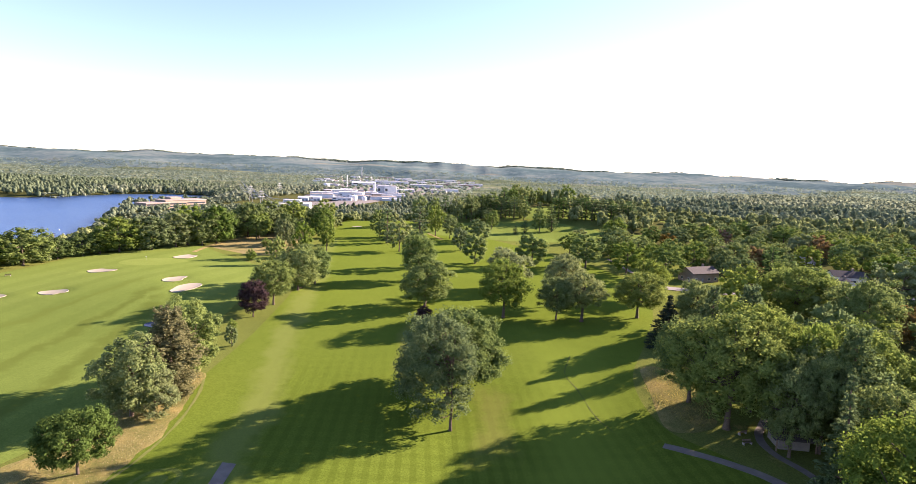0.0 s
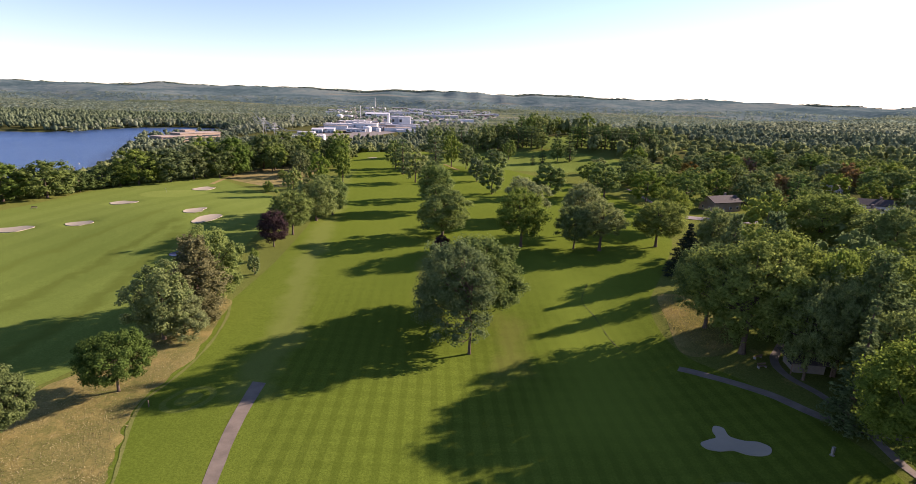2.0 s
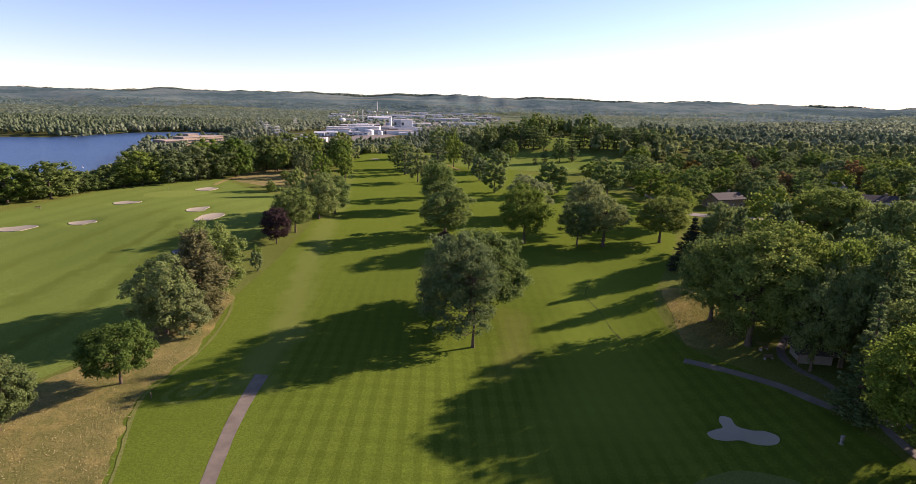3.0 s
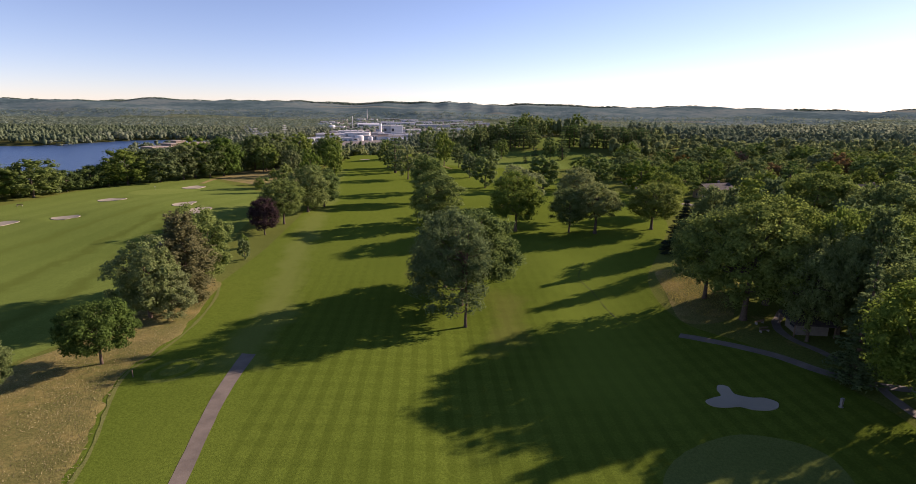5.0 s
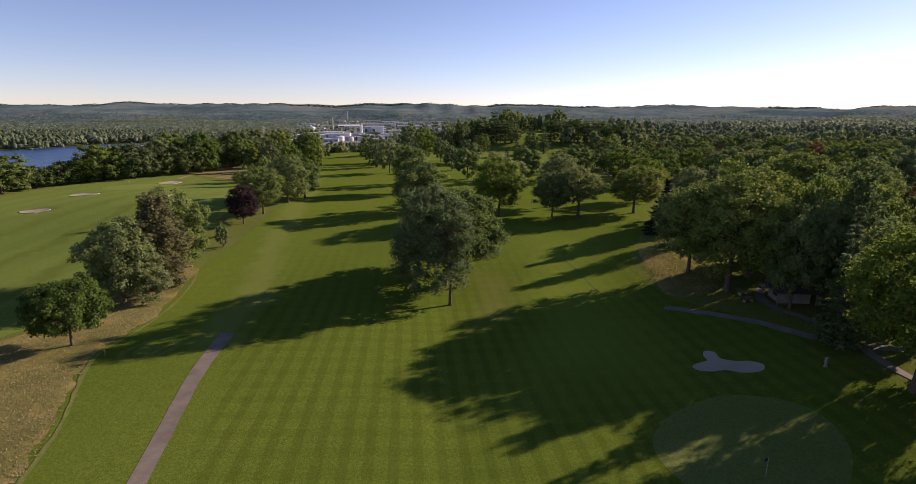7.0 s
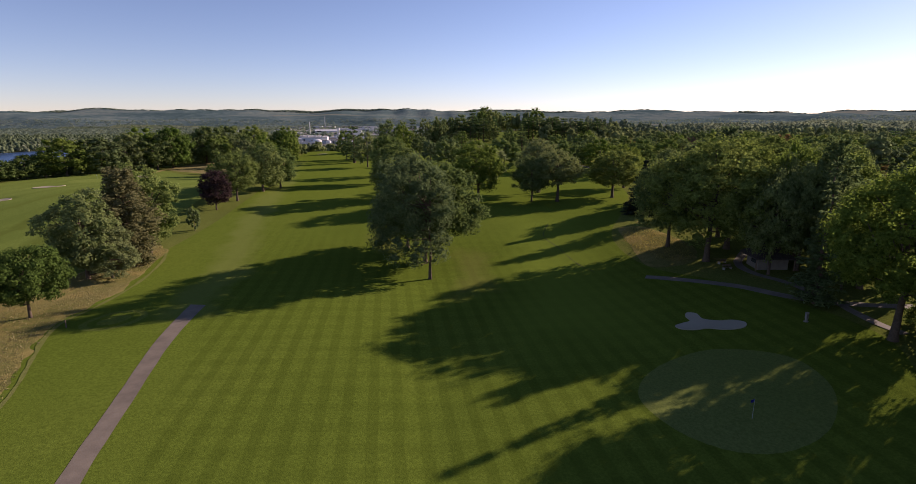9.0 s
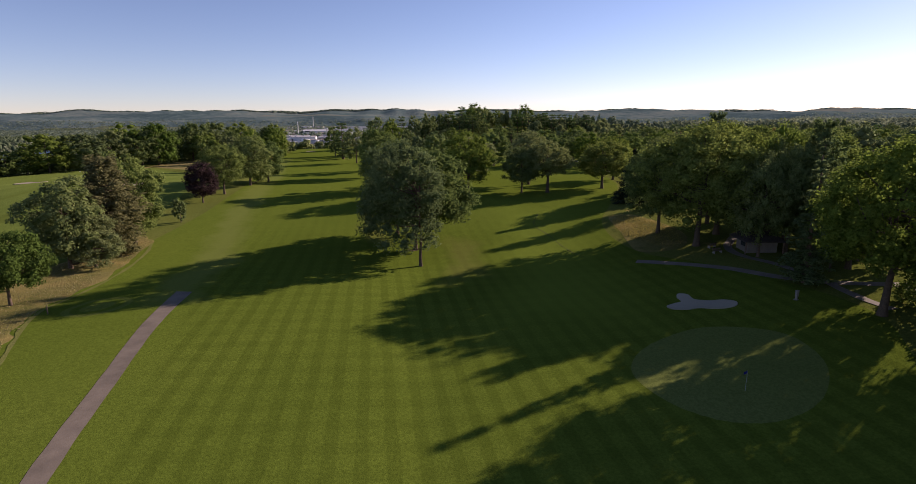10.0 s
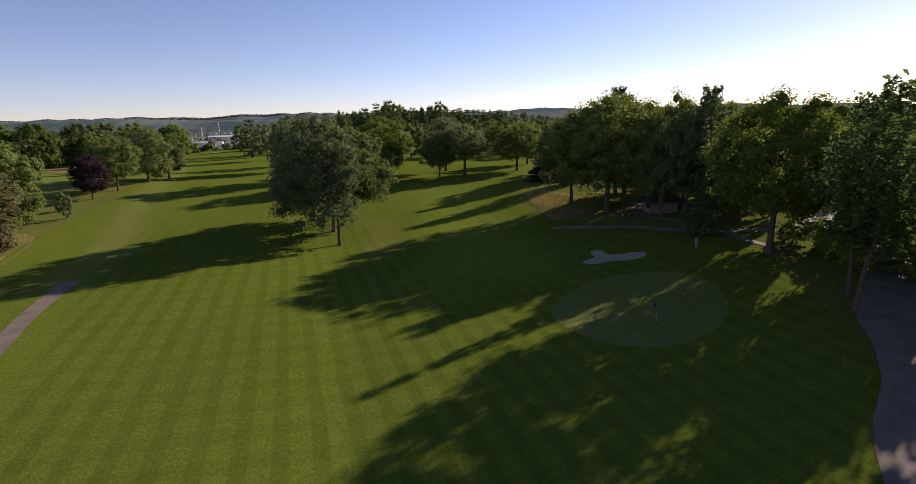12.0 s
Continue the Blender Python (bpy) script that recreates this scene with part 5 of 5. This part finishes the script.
for k, (u, v, w, d, h) in enumerate([(-30, 0, 34, 26, 8), (2, 6, 34, 26, 11), (36, 12, 38, 26, 10), (10, 14, 16, 14, 14)]):
    wing = part("wing", box(u - w / 2, v - d / 2, -4, u + w / 2, v + d / 2, h), W_TAN, office)
    part("roof", box(u - w / 2 - 1, v - d / 2 - 1, h, u + w / 2 + 1, v + d / 2 + 1, h + 1.1, 0.15), W_OFFICE_ROOF, wing)
    for j in range(2):
        part("window", box(u - w / 2 + 1.5, v - d / 2 - 0.15, 1.5 + j * 3.8, u + w / 2 - 1.5, v - d / 2 + 0.1, 3.4 + j * 3.8), W_GLASS, wing)

# power line across the valley
PYLONS = [(-372, 940), (-300, 800), (-385, 1130)]
for x, y in PYLONS:
    py = tagged(new("power_pylon"), "grey steel power pylon below the bluff", "pylon")
    py.matrix_basis = pose(x, y, float(land(x, y)), 0, 0, 60)
    for sx in (-1, 1):
        V, F = tube([(sx * 3.0, 0, -1), (sx * 0.8, 0, 26), (sx * 0.3, 0, 30)], [0.3, 0.22, 0.15], 5)
        me = fast_mesh("leg", V, F, W_STEEL)
        new("leg", me).parent = py
    for z, w in ((20, 7), (24, 6), (28, 4.5)):
        part("crossarm", box(-w, -0.2, z, w, 0.2, z + 0.45), W_STEEL, py)
for k, (z, u) in enumerate([(20, -6.5), (20, 6.5), (24, -5.5), (24, 5.5), (28, 0)]):
    a, b = [np.array([x + u * 0.5, y + u * 0.86, float(land(x, y)) + z]) for x, y in PYLONS[:2]]
    far = a + (a - b) * 1.1 + np.array([0, 0, 2])
    near = b + (b - a) * 1.6 + np.array([0, 0, 6])
    pieces = [tube(bend(p, q, -5.0, 12), [0.26] * 12, 4) for p, q in ((far, a), (a, b), (b, near))]
    tagged(new("power_line", fast_mesh("power_line", *joined(pieces), W_STEEL)), "thin grey power line sagging across the valley", "cable")


# ---- houses among the trees ----
def house(x, y, w, d, h, turn, wall, label):
    root = tagged(new("house"), label, "house")
    root.matrix_basis = pose(x, y, float(land(x, y)), 0, 0, turn)
    part("wall", gable_walls(-w / 2, -d / 2, -0.6, w / 2, d / 2, h, d * 0.25), wall, root)
    roof = part("roof", gable(-w / 2, -d / 2, h + 0.12, w / 2, d / 2, d * 0.25 + 0.12, over=0.5), W_DARK_ROOF, root)
    part("chimney", box(w * 0.2 - 0.4, 0.5, h, w * 0.2 + 0.4, 1.3, h + d * 0.25 + 1.2), W_TAN, roof)
    for k in range(4):
        u = -w / 2 + (k + 0.5) * w / 4
        if k == 1:
            part("door", box(u - 0.5, -d / 2 - 0.06, 0, u + 0.5, -d / 2 + 0.05, 2.05), W_DOOR, root)
        else:
            win = part("window", box(u - 0.75, -d / 2 - 0.08, 0.9, u + 0.75, -d / 2 + 0.05, 2.2), W_WHITE, root)
            part("pane", box(u - 0.62, -d / 2 - 0.11, 1.03, u + 0.62, -d / 2 - 0.07, 2.07), W_GLASS, win)
    for v in (-0.22, 0.22):
        win = part("window", box(-w / 2 - 0.08, d * v - 0.6, 0.9, -w / 2 + 0.05, d * v + 0.6, 2.2), W_WHITE, root)
        part("pane", box(-w / 2 - 0.11, d * v - 0.48, 1.03, -w / 2 - 0.07, d * v + 0.48, 2.07), W_GLASS, win)
    return root


house(112.7, 240, 15, 9, 4.2, 20, W_TAN, "tan house with a dark gable roof among trees")
house(187.9, 249, 14, 9, 3.4, -12, W_WHITE, "white single-storey house with a shingled roof")
house(176, 232, 9, 7, 3.0, 70, W_WHITE, "small pale garage beside the white house")
house(206, 303, 13, 9, 3.6, 35, W_GREY, "grey house half hidden by trees")
house(250, 330, 14, 9, 4.5, 10, W_WHITE, "white house deep among the trees")
house(300, 400, 14, 9, 4.5, 60, W_GREY, "grey house deep among the trees")
for x, y, h in ((136.7, 267, 13.5), (-325, 421, 12.0), (-168, 248, 12.0)):
    pole = tagged(new("utility_pole"), "wooden utility pole with two crossarms", "pole")
    pole.matrix_basis = pose(x, y, float(land(x, y)))
    part("post", lathe([(0.19, -1), (0.13, h)], 8), W_WOOD, pole)
    for z in (h - 2.1, h - 0.7):
        part("crossarm", box(-1.3, -0.08, z, 1.3, 0.08, z + 0.16), W_WOOD, pole)
for x, y in ((-377, 499), (-358, 486), (-402, 526)):
    buoy = tagged(new("buoy"), "small white buoy floating on the lake", "buoy")
    buoy.matrix_basis = pose(x, y, -22)
    part("float", lathe([(0.35, -0.3), (0.7, 0.0), (0.7, 0.3), (0.3, 0.7)], 12), W_WHITE, buoy)
    part("top", lathe([(0.12, 0.6), (0.1, 1.4)], 8), W_WHITE, buoy)

# ---- the corner by the green ----
W_WALL = plain("grey_tan_block_wall", (0.19, 0.165, 0.135), 0.9)


def hipped(a, b, z, rise, thick):
    """A hipped roof with a short ridge, half sizes a and b, as a closed solid."""
    bm = bmesh.new()
    low = [bm.verts.new((sx * a, sy * b, z - thick)) for sx, sy in ((-1, -1), (1, -1), (1, 1), (-1, 1))]
    eave = [bm.verts.new((sx * a, sy * b, z)) for sx, sy in ((-1, -1), (1, -1), (1, 1), (-1, 1))]
    r0, r1 = bm.verts.new((-(a - b) - 0.4, 0, z + rise)), bm.verts.new((a - b + 0.4, 0, z + rise))
    bm.faces.new(low[::-1])
    for k in range(4):
        bm.faces.new((low[k], low[(k + 1) % 4], eave[(k + 1) % 4], eave[k]))
    bm.faces.new((eave[0], eave[1], r1, r0))
    bm.faces.new((eave[1], eave[2], r1))
    bm.faces.new((eave[2], eave[3], r0, r1))
    bm.faces.new((eave[3], eave[0], r0))
    return bm


shelter = tagged(new("shelter"), "small shelter with a dark hipped roof and pale walls", "shelter")
shelter.matrix_basis = pose(62.9, 96.0, float(land(62.9, 96.0)), 0, 0, -8)
part("wall", box(-2.6, -2.2, -0.4, 2.6, 2.2, 2.2), W_WALL, shelter)
part("roof", hipped(3.6, 3.2, 2.3, 2.2, 0.2), W_DARK_ROOF, shelter)
for sx in (-3.3, 3.3):
    for sy in (-2.9, 2.9):
        part("post", box(sx - 0.09, sy - 0.09, -0.4, sx + 0.09, sy + 0.09, 2.2), W_WOOD, shelter)
part("opening", box(-2.66, -1.4, 0.9, -2.55, 0.4, 1.9), W_GLASS, shelter)


def flagstick(x, y, colour, label):
    root = tagged(new("flagstick"), label, "flag")
    root.matrix_basis = pose(x, y, float(land(x, y)) + 0.1)
    part("pole", lathe([(0.014, -0.1), (0.011, 2.2)], 8), W_GREY, root)
    bm = bmesh.new()
    rows = [[bm.verts.new((-0.02 - 0.36 * k / 8, 0.04 * math.sin(k * 1.1), z - 0.12 * k / 8)) for k in range(9)] for z in (1.84, 2.16)]
    for k in range(8):
        bm.faces.new((rows[0][k], rows[0][k + 1], rows[1][k + 1], rows[1][k]))
    bmesh.ops.solidify(bm, geom=bm.faces[:], thickness=0.01)
    part("flag", bm, colour, root)
    part("cup", lathe([(0.055, -0.12), (0.055, -0.095)], 12), W_WHITE, root)


flagstick(32.2, 52.0, plain("blue_flag", (0.025, 0.03, 0.26), 0.7), "flagstick with a small blue flag in the green")
flagstick(-137.5, 233.5, plain("white_flag", (0.8, 0.8, 0.78), 0.7), "flagstick with a small white flag in the far green")


def bench(x, y, turn):
    root = tagged(new("bench"), "pale wooden bench on the grass", "bench")
    root.matrix_basis = pose(x, y, float(land(x, y)), 0, 0, turn)
    for k in range(3):
        part("slat", box(-0.9, -0.25 + k * 0.17, 0.42, 0.9, -0.11 + k * 0.17, 0.47), W_WOOD, root)
    for k in range(2):
        part("back_slat", box(-0.9, 0.27, 0.6 + k * 0.18, 0.9, 0.31, 0.74 + k * 0.18), W_WOOD, root)
    for s in (-0.75, 0.75):
        part("leg", box(s - 0.05, -0.25, -0.05, s + 0.05, 0.3, 0.42), W_CONCRETE, root)


bench(55.4, 96.0, 10)
bench(-167, 196, 30)
bench(56.4, 99.6, 200)
stand = tagged(new("ball_washer"), "pale grey ball washer stand beside the cart path", "ball washer")
stand.matrix_basis = pose(52.2, 71.4, float(land(52.2, 71.4)), 0, 0, 20)
part("post", box(-0.14, -0.14, -0.1, 0.14, 0.14, 0.95, 0.03), W_CONCRETE, stand)
part("body", box(-0.22, -0.16, 0.5, 0.22, 0.16, 1.3, 0.04), W_CONCRETE, stand)
part("lid", box(-0.25, -0.19, 1.3, 0.25, 0.19, 1.38, 0.03), W_CONCRETE, stand)
part("base", lathe([(0.35, -0.05), (0.3, 0.1)], 12), W_CONCRETE, stand)
marker = tagged(new("marker_post"), "short wooden marker post in dry grass", "post")
marker.matrix_basis = pose(-49.2, 76.0, float(land(-49.2, 76.0)))
part("post", box(-0.06, -0.06, -0.2, 0.06, 0.06, 1.1, 0.015), W_WOOD, marker)
part("cap", box(-0.075, -0.075, 1.08, 0.075, 0.075, 1.14), W_WOOD, marker)


# ---- tall dry grass ----
def tufts(name, spots, size, mat, label, seed):
    """Upright sprays of dry stems."""
    rng = np.random.default_rng(seed)
    n = len(spots)
    P = np.stack([spots[:, 0], spots[:, 1], land(spots[:, 0], spots[:, 1]) + size * 0.5], -1)
    a = rng.uniform(0, 6.283, n)
    side = np.stack([np.cos(a), np.sin(a), rng.normal(scale=0.1, size=n)], -1) * 0.05 * rng.uniform(0.6, 1.6, n)[:, None]
    s = size * rng.uniform(0.5, 1.3, n)[:, None]
    up = np.stack([rng.normal(scale=0.8, size=n), rng.normal(scale=0.8, size=n), np.ones(n)], -1) * s * 0.6
    V = np.stack([P - up * 0.9, P + side, P + up, P - side], 1).reshape(-1, 3)
    i = np.arange(n) * 4
    F = np.concatenate([np.stack([i, i + 1, i + 2], -1), np.stack([i, i + 2, i + 3], -1)])
    return tagged(new(name, fast_mesh(name, V, F, mat)), label, "grass", kind="stuff")


L_STRAW = leafy("straw_stems", (0.165, 0.135, 0.044), (0.235, 0.190, 0.066), (0.310, 0.250, 0.095), 0.5)
edge_r = lambda y: np.interp(y, [10, 44, 56, 67, 78, 89, 98.5, 111, 116, 122], [-37, -39, -42.3, -47.5, -50.9, -50, -51.2, -53.6, -54.6, -59])
edge_l = lambda y: np.interp(y, [10, 34, 50, 68, 77.5, 86.5, 96, 106, 114, 122], [-92, -86, -80, -71.5, -69, -66, -64, -63, -62, -60.5])
stems = scatter(-92, -37, 20, 122, 0.3, lambda x, y, r: (x < edge_r(y) - 0.4) & (x > edge_l(y) + 0.4) & (r.random(x.shape) < 0.55 + 0.35 * np.sin(x * 0.5) * np.sin(y * 0.33 + 1)), 41)
tufts("tall_grass", stems, 0.24, L_STRAW, "tall straw-coloured grass stems on the bank", 42)
stems = scatter(43, 58, 101, 131, 0.4, lambda x, y, r: (((x - 50.5) / 5.5) ** 2 + ((y - 116) / 13.5) ** 2 < 1) & (r.random(x.shape) < 0.7), 43)
tufts("tall_grass_right", stems, 0.55, L_STRAW, "tall straw-coloured grass stems by the maples", 44)
